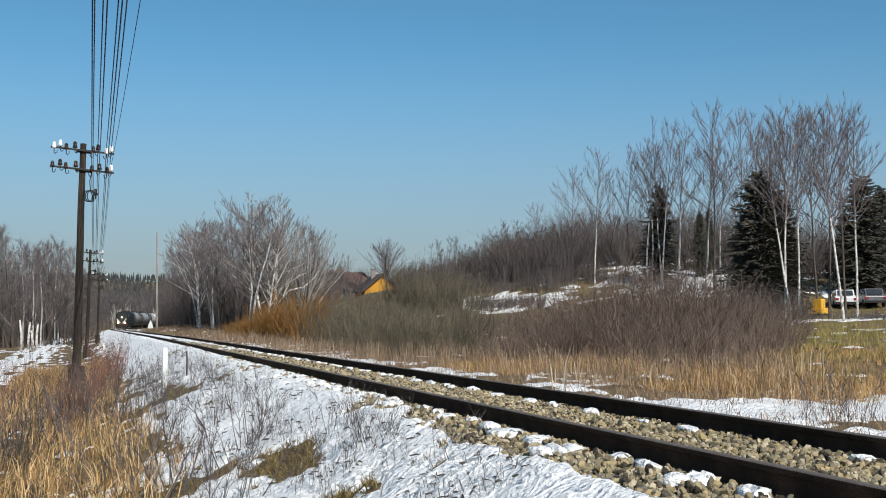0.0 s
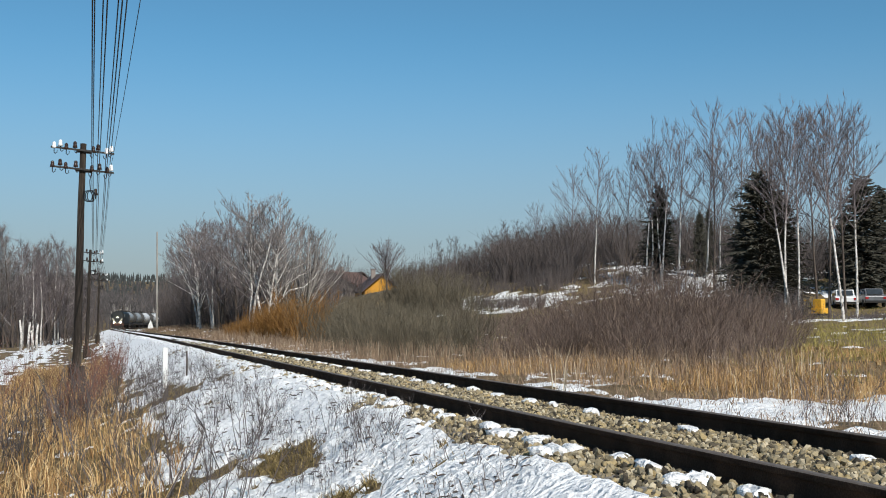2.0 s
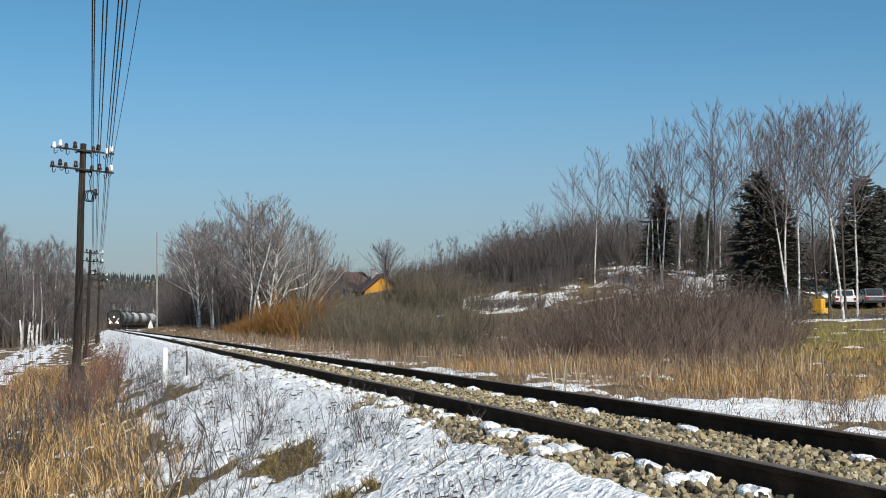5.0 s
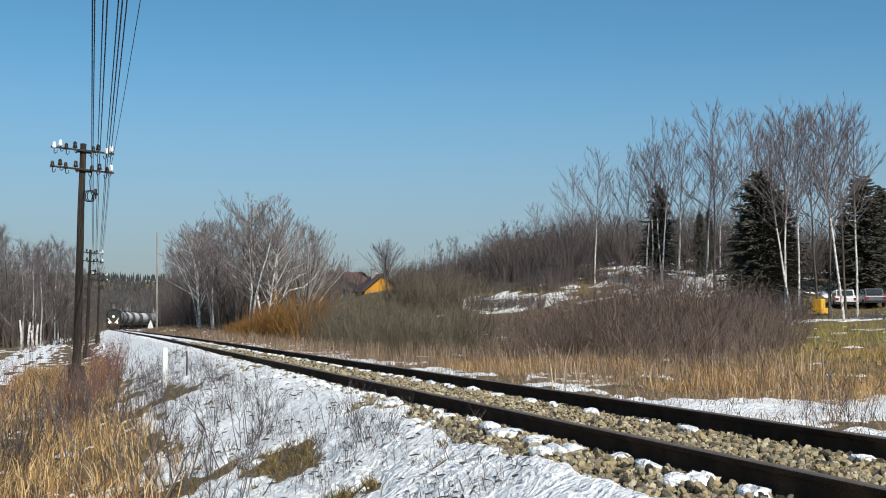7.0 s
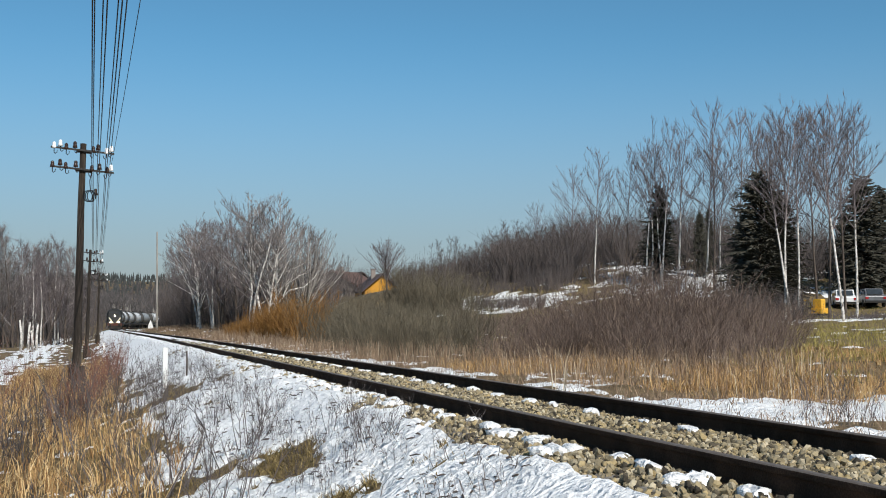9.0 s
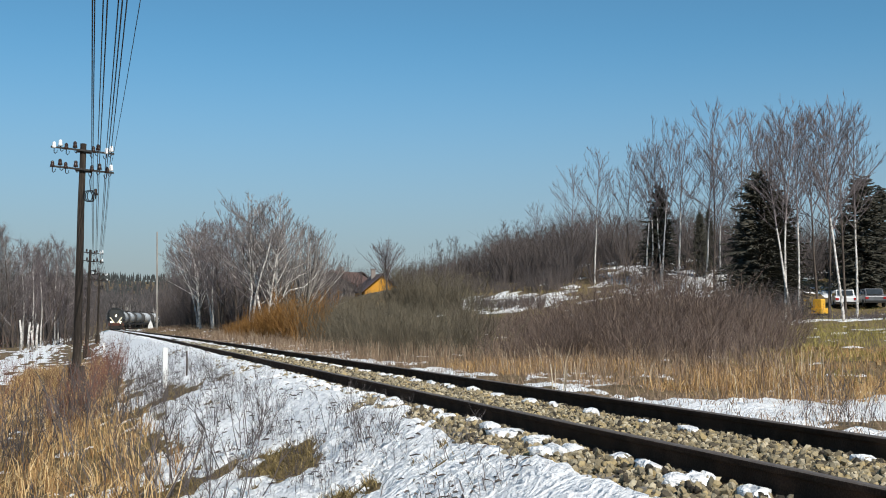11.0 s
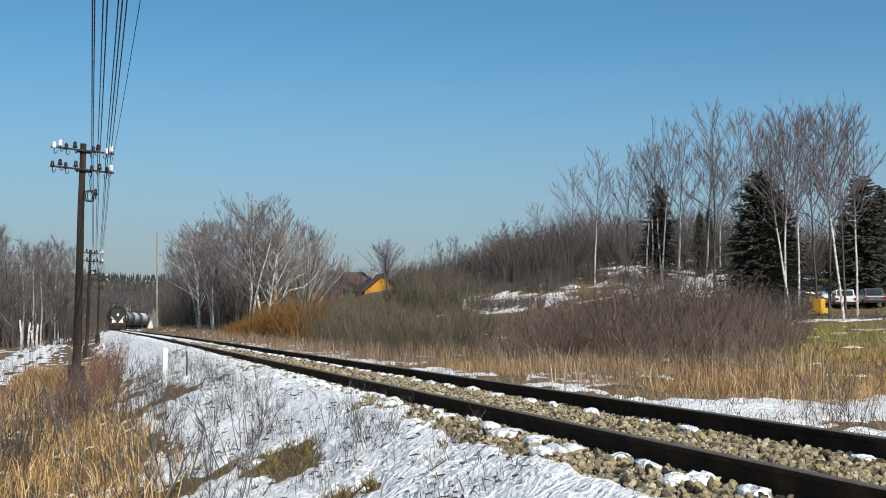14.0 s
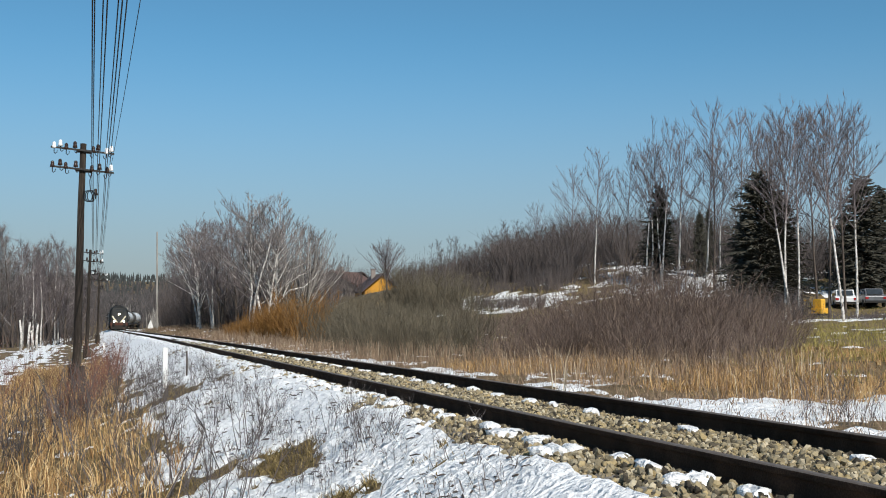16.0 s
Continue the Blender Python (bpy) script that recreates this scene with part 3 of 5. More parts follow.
class Stock:
    """Prototypes that are set out one by one; the first use moves the prototype itself."""

    def __init__(self, made):
        self.made, self.used = made, [False] * len(made)
        STOCKS.append(self)

    def put(self, i, x, y, z, turn=0.0, scale=(1, 1, 1), lean=(0, 0)):
        i %= len(self.made)
        ob, tall = self.made[i]
        m = Matrix.LocRotScale((x, y, z), Euler((radians(lean[0]), radians(lean[1]), radians(turn))), None)
        if not self.used[i]:
            self.used[i] = True
            ob.matrix_basis = m
        else:
            ob = copy_thing(ob, m)
        ob.scale = scale
        return ob

    def reach_up(self, i, x, y, top, turn=0.0, wide=1.0, lean=(0, 0)):
        """Sets a plant on the ground so that its tip is at the height top."""
        z = ground_z(x, y)
        k = max(0.3, (top - z - 0.15) / self.made[i % len(self.made)][1])
        return self.put(i, x, y, z, turn, (k * wide, k * wide, k), lean)


BIRCH_ROW = Stock([(make_tree("birch_tree", grow_crown(20 + i, 14.0, (4.3, 4.8, 4.0, 5.2, 4.7, 4.2)[i], (0.4, 0.46, 0.56)[i % 3], 30, 8, 7, (0.42, 0.85), twig=0.0085, crook=0.045, rise=0.0, stems=2 if i == 3 else 1, girth=0.0062, bole=6), (BIRCH if i not in (1, 4) else BARK, CROWN_TWIG), "tall bare birch with a white trunk on the slope" if i not in (1, 4) else "tall bare tree with a dark trunk on the slope", "tree", "birches on the slope"), 14.0) for i in range(6)])
PALE_GROVE = Stock([(make_tree("bare_tree" if i % 2 else "birch_tree", grow_crown(40 + i, 12.0, (7.2, 6.6, 6.4, 7.0)[i], 0.24, 32, 12, 9, (0.5, 1.15), twig=0.0085, pale_limbs=i == 0, stems=2 if i != 3 else 3, girth=0.011, crook=0.08, rise=0.0, peak=0.95), (BARK if i % 2 else BIRCH, CROWN_TWIG if i % 2 else PALE_TWIG), "bare multi-stemmed tree with dark trunks beside the track" if i % 2 else "bare twin-stemmed birch with white trunks beside the track", "tree", "birch grove beside the track"), 12.0) for i in range(4)])
WILLOW = Stock([(make_tree("willow_tree", grow_crown(60 + i, 10.0, (9.0, 7.4)[i], (0.22, 0.42)[i], 40, 11, 7, (0.5, 1.0), girth=0.017, pale_limbs=i == 0, twig=0.0085, rise=0.03, fork=(0.12, 0.3)[i], peak=1.0), ((GREY_POLE, BARK)[i], (PALE_TWIG, CROWN_TWIG)[i]), "broad bare willow with a fan of ascending limbs" if i == 0 else "lone bare tree with a round spreading crown", "tree", "bare trees by the houses"), 10.0) for i in range(2)])
DULL_WOOD = Stock([(make_tree("bare_tree", grow_tree(80 + i, 9.0, 0.3, 0.12, 24, 5, 6, stems=1 + i % 3, steep=0.95), (BARK, DARK_TWIG), "slender bare tree of a dark winter thicket", "tree", "dark thicket trees"), 9.0) for i in range(4)])
GREY_WOOD = Stock([(make_tree("bare_tree", grow_tree(90 + i, 10.0, 0.26, 0.2, 26, 6, 6, stems=1 + i % 2, steep=1.1, crook=0.1, girth=0.008), (BARK if i else BIRCH, PALE_TWIG if i in (2, 4) else CROWN_TWIG), "slender bare grey tree in the field-side wood", "tree", "field-side wood"), 10.0) for i in range(5)])
SPRUCE = Stock([(make_tree("spruce_tree", grow_spruce(70 + i, 10.0, 4.6), (BARK, NEEDLE), "dark green spruce among bare birches", "tree", "spruces on the slope"), 10.0) for i in range(2)])


def bushes(seed, count, height, width, mat, label, group, name="shrub", **kw):
    return Stock([(tagged(part(name, grow_bush(seed + i, height, width, **kw).mesh(name, mat), mat), label, name, group), height) for i in range(count)])


PURPLE = bushes(100, 4, 3.0, 3.4, PURPLE_TWIG, "dense leafless purple-brown willow shrub", "willow thicket", stems=46, subs=5, twigs=3, thick=0.011)
OLIVE = bushes(110, 3, 3.0, 3.2, OLIVE_TWIG, "dense leafless olive-grey shrub", "olive thicket", stems=42, subs=5, twigs=3, thick=0.012)
OSIER = bushes(120, 2, 2.6, 2.6, ORANGE_TWIG, "orange-brown osier shrub beside the track", "osier shrubs", stems=64, subs=5, twigs=3, thick=0.012)
UNDER = bushes(130, 3, 4.0, 4.4, DARK_TWIG, "dark leafless undergrowth shrub", "undergrowth", stems=34, subs=4, twigs=3, thick=0.02)
BRIAR = bushes(140, 3, 1.5, 1.1, RED_TWIG, "thin reddish briar stems in dry grass", "briars in the field", "briar", stems=13, subs=4, twigs=3, thick=0.0055, lean=0.35)
WEED = bushes(150, 3, 0.8, 0.6, DARK_TWIG, "small dead weed on the snowy bank", "dead weeds", "weed", stems=9, subs=4, twigs=3, thick=0.0035, lean=0.5)

# birches on the slope: x, y, height of the tip, kind, lean
for i, (x, y, top, k, lean) in enumerate((
    (48.0, 119.0, 18.0, 4, -3), (47.8, 113.0, 19.0, 0, -1), (49.6, 110.0, 18.4, 1, -3), (51.2, 107.0, 18.6, 5, -3), (50.6, 107.0, 19.6, 2, -1), (51.6, 106.0, 21.0, 3, 0), (52.2, 103.6, 20.2, 0, 0),
    (52.2, 98.6, 18.4, 2, -1), (53.9, 100.0, 21.7, 4, -1), (54.3, 96.0, 20.2, 1, 1), (53.4, 98.0, 17.0, 5, 0),
    (53.4, 90.0, 20.0, 2, 0), (54.2, 88.0, 19.9, 5, 0), (52.2, 85.7, 17.9, 1, 1), (43.9, 71.0, 15.8, 2, -6), (43.6, 71.4, 16.6, 5, -1), (48.8, 78.0, 17.4, 5, 0), (46.0, 70.0, 17.0, 4, -4),
    (51.6, 80.0, 18.5, 1, 0), (46.4, 69.0, 16.9, 2, -1), (52.6, 78.0, 18.8, 4, 0), (48.7, 71.0, 16.7, 2, 4), (46.6, 126.0, 15.6, 5, -2))):
    BIRCH_ROW.reach_up(k, x, y, top + (0.5 if i < 11 else -0.25), i * 77, 1.0, (0, lean))
# spruces
for i, (x, y, top, wide) in enumerate(((48.0, 82.0, 13.6, 1.55), (51.4, 85.2, 12.6, 1.5), (52.3, 107.8, 15.4, 1.2), (64.3, 92.7, 15.1, 1.6), (68.7, 96.2, 14.5, 1.6), (57.0, 108.5, 13.2, 0.8), (49.0, 85.9, 11.0, 1.0), (67.5, 100.2, 12.8, 0.9), (58.8, 110.1, 13.6, 0.7))):
    SPRUCE.reach_up(i, x, y, top, i * 50, wide)
for x, y, k in ((46.0, 74.2, 0.12), (49.2, 78.9, 0.15)):
    SPRUCE.put(1, x, y, ground_z(x, y), x * 40, (0.36, 0.36, k))
# grove beside the track: x, y, height of the tip, kind, lean
for i, (x, y, top, k, lean) in enumerate((
    (13.5, 101.0, 12.7, 0, 1), (12.4, 100.0, 12.7, 2, -6), (15.0, 104.0, 12.3, 0, 2), (11.4, 115.0, 11.7, 1, 0), (11.0, 118.0, 11.7, 2, -3), (10.4, 125.0, 12.2, 0, -5), (10.9, 130.0, 12.4, 3, 0),
    (11.0, 138.0, 12.9, 1, 0), (11.3, 146.0, 13.1, 3, -2), (12.0, 153.0, 13.2, 1, 0), (10.9, 133.0, 12.6, 2, 1), (12.6, 112.0, 11.9, 3, 0), (13.6, 110.0, 12.4, 1, 0), (15.2, 110.0, 12.0, 3, 0), (12.0, 121.0, 12.2, 1, 0))):
    PALE_GROVE.reach_up(k, x, y, top + 0.4, i * 61, 1.0, (0, lean))
WILLOW.reach_up(0, 17.7, 105.2, 10.9, 20, 1.0)
WILLOW.reach_up(0, 16.9, 110.5, 11.6, 140, 1.0)
WILLOW.reach_up(1, 34.5, 146.1, 12.4, 200, 1.15)

rng = random.Random(3)


def scatter(stock, count, stretch_, wide=1.0, grow=None, side=0.0):
    """Sets plants along a line of the plan and up to deep metres behind it, scaled from low to high."""
    (x0, y0), (x1, y1), deep, low, high = stretch_
    for i in range(count):
        u = (i + rng.random()) / count
        x, y = x0 + (x1 - x0) * u, y0 + (y1 - y0) * u
        d = Vector((x, y)).normalized() * rng.uniform(0, deep)
        x, y = x + d.x + rng.uniform(-side, side), y + d.y
        stock.put(rng.randrange(9), x, y, ground_z(x, y), rng.uniform(0, 360), tuple(rng.uniform(low, high) * (ramp(u, *grow) if grow else 1.0) * k for k in (wide, wide, 1)))


# dark wood behind and under the grove, and on the hill
scatter(DULL_WOOD, 16, ((9.8, 176.1), (21.2, 116.7), 16, 0.75, 1.15))
scatter(UNDER, 14, ((9.2, 159.6), (18.0, 107.2), 12, 0.8, 1.4))
scatter(DULL_WOOD, 12, ((40.5, 160.0), (48.6, 121.3), 14, 0.4, 0.66))
scatter(UNDER, 10, ((37.2, 155.8), (45.5, 132.6), 16, 0.75, 1.1), 1.1, ((0, 0.6), (1, 0.95)))
scatter(UNDER, 12, ((43.0, 129.2), (49.5, 119.0), 12, 0.95, 1.35), 1.1, ((0, 0.85), (0.4, 1.1), (1, 0.9)))
scatter(DULL_WOOD, 14, ((51.0, 129.0), (65.9, 89.4), 14, 0.5, 0.85))
scatter(UNDER, 8, ((51.3, 124.7), (65.9, 89.4), 16, 1.0, 1.6), 1.1)
scatter(UNDER, 12, ((34.4, 135.8), (43.6, 110.3), 8, 0.6, 1.1))
scatter(UNDER, 10, ((45.8, 115.9), (49.9, 98.1), 8, 0.5, 0.9))
scatter(UNDER, 8, ((47.1, 86.4), (51.0, 83.0), 8, 0.7, 1.2))
scatter(UNDER, 5, ((63.0, 93.0), (69.0, 93.0), 8, 0.7, 1.2))
scatter(UNDER, 10, ((39.8, 71.9), (42.1, 67.0), 5, 0.4, 0.7))
scatter(DULL_WOOD, 14, ((40.3, 227.7), (56.6, 207.4), 30, 0.6, 0.9))
# wood beside the field
scatter(GREY_WOOD, 24, ((-10.6, 125.7), (-2.2, 146.2), 22, 0.95, 1.25))
scatter(UNDER, 8, ((-11.1, 132.1), (-2.3, 156.6), 18, 0.6, 1.0))
scatter(DULL_WOOD, 16, ((-12.1, 143.8), (0.4, 222.8), 26, 1.0, 1.35))
scatter(UNDER, 8, ((-12.1, 143.8), (1.4, 197.2), 20, 0.8, 1.5))
# thickets beyond the track
scatter(PURPLE, 36, ((14.8, 41.5), (20.8, 33.6), 7, 0.8, 1.08), 1.15, ((0, 0.62), (0.22, 0.88), (0.5, 1.02), (0.8, 0.85), (1, 0.5)))
scatter(PURPLE, 18, ((11.4, 34.2), (16.5, 27.5), 4, 0.5, 0.8), 1.2, ((0, 0.55), (0.5, 1.0), (1, 0.6)))
scatter(OLIVE, 24, ((12.6, 75.4), (14.1, 43.8), 9, 0.72, 0.95), 1.15, ((0, 0.95), (0.3, 0.88), (0.5, 0.85), (0.85, 0.62), (1, 0.5)))
scatter(OLIVE, 18, ((16.1, 91.1), (19.7, 67.2), 9, 0.72, 0.95), 1.2, ((0, 0.85), (0.4, 0.7), (1, 0.9)))
scatter(UNDER, 8, ((25.3, 148.8), (29.6, 142.3), 8, 0.75, 0.95))
scatter(OLIVE, 14, ((10.2, 57.4), (12.0, 36.1), 5, 0.5, 0.75), 1.2)
scatter(OSIER, 16, ((9.8, 92.9), (12.1, 71.4), 5, 0.8, 1.05), 1.1, ((0, 0.4), (0.5, 0.8), (1, 1.25)))
scatter(OLIVE, 9, ((26.5, 108.9), (30.6, 99.4), 8, 1.0, 1.5), 1.1)
# briars and weeds on the near side
scatter(BRIAR, 24, ((-0.5, 21.0), (1.0, 44.0), 3, 0.6, 1.1))
scatter(BRIAR, 5, ((-2.4, 22.0), (-1.2, 38.0), 3, 0.7, 1.25))
scatter(BRIAR, 5, ((0.6, 24.0), (0.6, 60.0), 3, 0.4, 0.6))
scatter(WEED, 80, ((1.6, 9.0), (1.9, 38.0), 2.5, 0.35, 0.9), side=0.75)
for x, y, k in ((2.5, 11.1, 0.9), (2.5, 11.3, 0.8), (2.5, 10.9, 0.85), (2.7, 9.2, 0.7), (2.4, 9.9, 0.5), (1.5, 13.6, 1.5), (1.0, 17.4, 1.3)):
    WEED.put(int(k * 10), x, y, ground_z(x, y), x * 900, (k * 1.1, k * 1.1, k * 0.75))
scatter(WEED, 16, ((-1.8, 14.0), (0.6, 24.0), 6, 1.2, 2.1))
scatter(WEED, 18, ((0.9, 12.0), (0.7, 30.0), 3, 0.7, 1.3), side=0.6)
CANE = bushes(160, 3, 1.1, 0.9, DARK_TWIG, "tall dark bare canes in the dry grass", "canes in the field", "cane", stems=7, subs=3, twigs=2, thick=0.0095, lean=0.5)
scatter(CANE, 8, ((-0.6, 9.6), (1.3, 10.2), 6, 0.6, 1.05), side=0.2)
scatter(CANE, 6, ((-1.6, 18.0), (0.2, 20.0), 9, 0.9, 1.3), side=0.3)
BRIAR.put(0, 3.6, 6.7, 1.24, 0, (0.2, 0.2, 0.14))
scatter(WEED, 24, ((1.9, 9.0), (2.5, 30.0), 1.2, 0.25, 0.7))
scatter(WEED, 4, ((9.5, 15.0), (9.1, 13.0), 2, 0.8, 1.4))


# ---- grasses ----
def blades(name, count, place, tall, width, mat, label, seed, curl=0.5, tuft=1, across=0.12):
    g = random.Random(seed)
    s = Soup()
    for _ in range(count):
        spot = place(g)
        if not spot:
            continue
        wind = Vector((g.uniform(-1, 1), g.uniform(-1, 1), 0)) * 0.4
        grown = g.uniform(0.6, 1.1) if tuft > 1 else 1.0
        for _ in range(tuft):
            x, y = spot[0] + (g.gauss(0, across) if tuft > 1 else 0), spot[1] + (g.gauss(0, across) if tuft > 1 else 0)
            h = g.uniform(*tall) * grown
            a_ = g.uniform(0, 6.283)
            side = Vector((math.cos(a_), math.sin(a_), 0)) * width * g.uniform(0.6, 1.3)
            out = (Vector((g.uniform(-1, 1), g.uniform(-1, 1), 0)) + wind) * h * curl
            p = Vector((x, y, ground_z(x, y) - 0.02))
            m1, m2 = p + out * 0.3 + Vector((0, 0, h * 0.55)), p + out + Vector((0, 0, h * g.uniform(0.55, 1.0)))
            b = len(s.v)
            s.v += [p - side * 0.5, p + side * 0.5, m1 + side * 0.4, m1 - side * 0.4, m2]
            s.f += [(b, b + 1, b + 2, b + 3), (b + 3, b + 2, b + 4)]
    return tagged(part(name, s.mesh(name, mat), mat), label, "grass", kind="stuff")


def clumped(g, x, y, scale, cut):
    return noise.noise((x * scale, y * scale, 4.4)) + g.uniform(-0.25, 0.25) > cut


def near_side(g):
    y = 8 + 50 * g.random() ** 1.7 if g.random() < 0.86 else g.uniform(-14, 8)
    x = g.uniform(-7.5, 1.5) if y < 40 else g.uniform(-2.6, 1.0)
    edge = ramp(y, (9, 0.4), (14, 0.9), (24, 0.6)) + 0.5 * noise.noise((y * 0.5, 0.0, 8.0))
    return (x, y) if x < edge and clumped(g, x, y, 0.9, -0.25) else None


def bank_tufts(g):
    y = 7.5 + 40 * g.random() ** 1.5
    x = track_x(y) + g.uniform(-4.2, -1.4)
    return (x, y) if snow_z(x, y)[1] < 0.1 else None


def bank_mat(g):
    x, y = (g.gauss(1.85, 0.3), g.gauss(12.2, 0.6)) if g.random() < 0.7 else (g.gauss(1.86, 0.18), g.gauss(9.9, 0.35))
    return (x, y) if snow_z(x, y)[1] < 0.3 else None


def bank_wide(g):
    y = 7.5 + 60 * g.random() ** 1.6
    x = track_x(y) + g.uniform(-3.6, -1.35)
    return (x, y) if clumped(g, x, y, 1.1, -0.05) else None


def far_side(g):
    y = 6 + 92 * g.random() ** 1.4
    rel = g.uniform(6.2, 14) - ramp(y, (20, 0.0), (50, 2.2))
    x = track_x(y) + rel
    return (x, y) if x < g.uniform(0.5, 0.7) * y + 0.5 and clumped(g, x, y, 0.6, -0.3) else None


def far_front(g):
    y = 6 + 30 * g.random() ** 1.2
    x = track_x(y) + g.uniform(6.4, 10.5 + 4.0 * (y < 22)) - ramp(y, (20, 0.0), (50, 1.5))
    return (x, y) if clumped(g, x, y, 0.5, 0.0) else None


def meadow_edge(g):
    y = g.uniform(19, 38)
    x = y * g.uniform(0.56, 0.84)
    return (x, y) if clumped(g, x, y, 0.45, -0.12) else None


def verge(g):
    y = 7 + 70 * g.random() ** 2.0
    x = track_x(y) + g.uniform(1.9, 7.5)
    return (x, y) if clumped(g, x, y, 0.8, -0.25) else None


def meadow(g):
    x, y = g.uniform(14, 48), g.uniform(18, 66)
    return (x, y) if x > 0.62 * y - 2 and clumped(g, x, y, 0.3, -0.2) else None


def hillside(g):
    x, y = g.uniform(20, 78), g.uniform(60, 135)
    return (x, y) if x > 0.28 * y and clumped(g, x, y, 0.2, -0.2) else None


blades("dry_grass", 4300, near_side, (0.25, 0.8), 0.012, STRAW, "tall straw-yellow dry grass beside the field path", 1, 0.55, 12, 0.1)
blades("bank_stalks", 8000, bank_wide, (0.04, 0.3), 0.006, DARK_TWIG, "scattered dead grass stalks poking through the snow", 6, 0.8)
blades("bank_grass", 12000, bank_tufts, (0.04, 0.15), 0.009, MAT_GRASS, "flattened dry tufts melted out of the snow", 2, 1.2, 5, 0.05)
blades("bank_mat", 210, bank_mat, (0.04, 0.15), 0.011, MAT_GRASS, "flat olive-brown grass melted out of the bank", 11, 1.5, 11, 0.09)
blades("reed_grass", 21000, far_side, (0.4, 1.1), 0.010, REED, "upright grey-tan reeds in front of the thicket", 3, 0.45)
blades("golden_grass", 2600, far_front, (0.15, 0.55), 0.013, GOLD, "golden dry grass clumps beside the snow strip", 7, 0.85, 14, 0.14)
blades("meadow_edge_grass", 1100, meadow_edge, (0.12, 0.42), 0.013, GOLD, "golden dry grass clumps at the edge of the meadow", 12, 0.6, 14, 0.16)
blades("bleached_reed", 1300, far_side, (0.4, 1.15), 0.009, PALE_STALK, "pale bleached reed stalks before the thicket", 13, 0.3)
def stalk_bunch(g):
    return g.gauss(8.45, 0.1), g.gauss(21.7, 0.2)


blades("stalk_bunch", 9, stalk_bunch, (0.9, 1.35), 0.016, PALE_STALK, "bunch of bleached stalks standing by the snow", 17, 0.12)
blades("verge_grass", 27000, verge, (0.08, 0.32), 0.011, REED, "short dry grass between snow patches beside the track", 4, 0.9)
blades("hill_grass", 6500, hillside, (0.15, 0.5), 0.03, TURF, "matted winter grass under the birches", 8, 0.8, 5, 0.4)
blades("meadow_grass", 5500, meadow, (0.15, 0.5), 0.02, TURF, "olive-yellow winter meadow grass on the slope", 5, 0.7, 8, 0.25)


def litter(name, count, mat, label, seed):
    """Short dead twigs and leaf scraps lying on the snow of the bank."""
    g, s_ = random.Random(seed), Soup()
    for _ in range(count):
        y = 7.5 + 32 * g.random() ** 1.5
        x = track_x(y) + g.uniform(-3.0, -1.1)
        z, k = snow_z(x, y)
        if k < 0.2 or not clumped(g, x, y, 1.6, -0.05):
            continue
        a_ = g.gauss(0.25, 0.8)
        half_ = Vector((math.cos(a_), math.sin(a_), g.uniform(-0.15, 0.15))) * g.uniform(0.015, 0.06)
        p = Vector((x, y, z + 0.006))
        r = g.uniform(0.003, 0.008)
        s_.tube([p - half_, p + Vector((0, 0, 0.008)), p + half_], [r, r * 1.3, r * 0.6], 3)
    tagged(part(name, s_.mesh(name, mat), mat), label, "litter", kind="stuff")


def grove_floor(g):
    y = g.uniform(75, 185)
    x = track_x(y) + g.uniform(2.6, 13)
    return (x, y) if clumped(g, x, y, 0.5, -0.2) else None


blades("grove_grass", 4200, grove_floor, (0.15, 0.6), 0.03, REED, "dry tufts and stalks on the ground under the grove", 14, 0.8, 5, 0.3)
litter("twig_litter", 1300, BARK, "dark twig and leaf scraps scattered on the snowy bank", 21)


# ---- woods on the far hills ----
def far_bare(s, p, h, g):
    s.tube([p, p + Vector((g.uniform(-0.4, 0.4), 0, h * 0.85))], [0.18, 0.05], 3)
    for _ in range(15):
        q = p + Vector((0, 0, h * g.uniform(0.15, 0.8)))
        s.tube([q, q + Vector((g.uniform(-1, 1), g.uniform(-1, 1), g.uniform(0.8, 1.8))) * h * 0.17], [0.14, 0.03], 3)


def far_conifer(s, p, h, g):
    for k in range(4):
        z, r = h * (0.12 + 0.2 * k), h * 0.2 * (1 - 0.2 * k) * g.uniform(0.8, 1.15)
        b = len(s.v)
        for i in range(7):
            w_ = i * 0.9 + k
            s.v.append(p + Vector((r * math.cos(w_) * g.uniform(0.7, 1.1), r * math.sin(w_) * g.uniform(0.7, 1.1), z + g.uniform(-0.3, 0.3))))
        s.v.append(p + Vector((0, 0, z + h * 0.34)))
        for i in range(7):
            s.f.append((b + i, b + (i + 1) % 7, b + 7))


def far_trunk(s, p, h, g):
    for _ in range(2):
        q = p + Vector((g.uniform(-1, 1), g.uniform(-1, 1), 0))
        s.tube([q, q + Vector((g.uniform(-0.5, 0.5), 0, h * 0.6)), q + Vector((g.uniform(-0.8, 0.8), 0, h))], [0.16, 0.13, 0.04], 4)
        for _ in range(4):
            r = q + Vector((0, 0, h * g.uniform(0.5, 0.9)))
            s.tube([r, r + Vector((g.uniform(-1, 1), g.uniform(-1, 1), 1.6)) * h * 0.1], [0.07, 0.02], 3)


def far_wood(name, grow, mat, count, az, dist, tall, label, seed):
    g, s = random.Random(seed), Soup()
    for _ in range(count):
        a_, r = radians(g.uniform(*az)), g.uniform(*dist)
        x, y = r * math.sin(a_), r * math.cos(a_)
        if abs(x - track_x(y)) > 7:
            grow(s, Vector((x, y, ground_z(x, y) - 0.3)), g.uniform(*tall), g)
    tagged(part(name, s.mesh(name, mat), mat), label, "wood", kind="stuff")


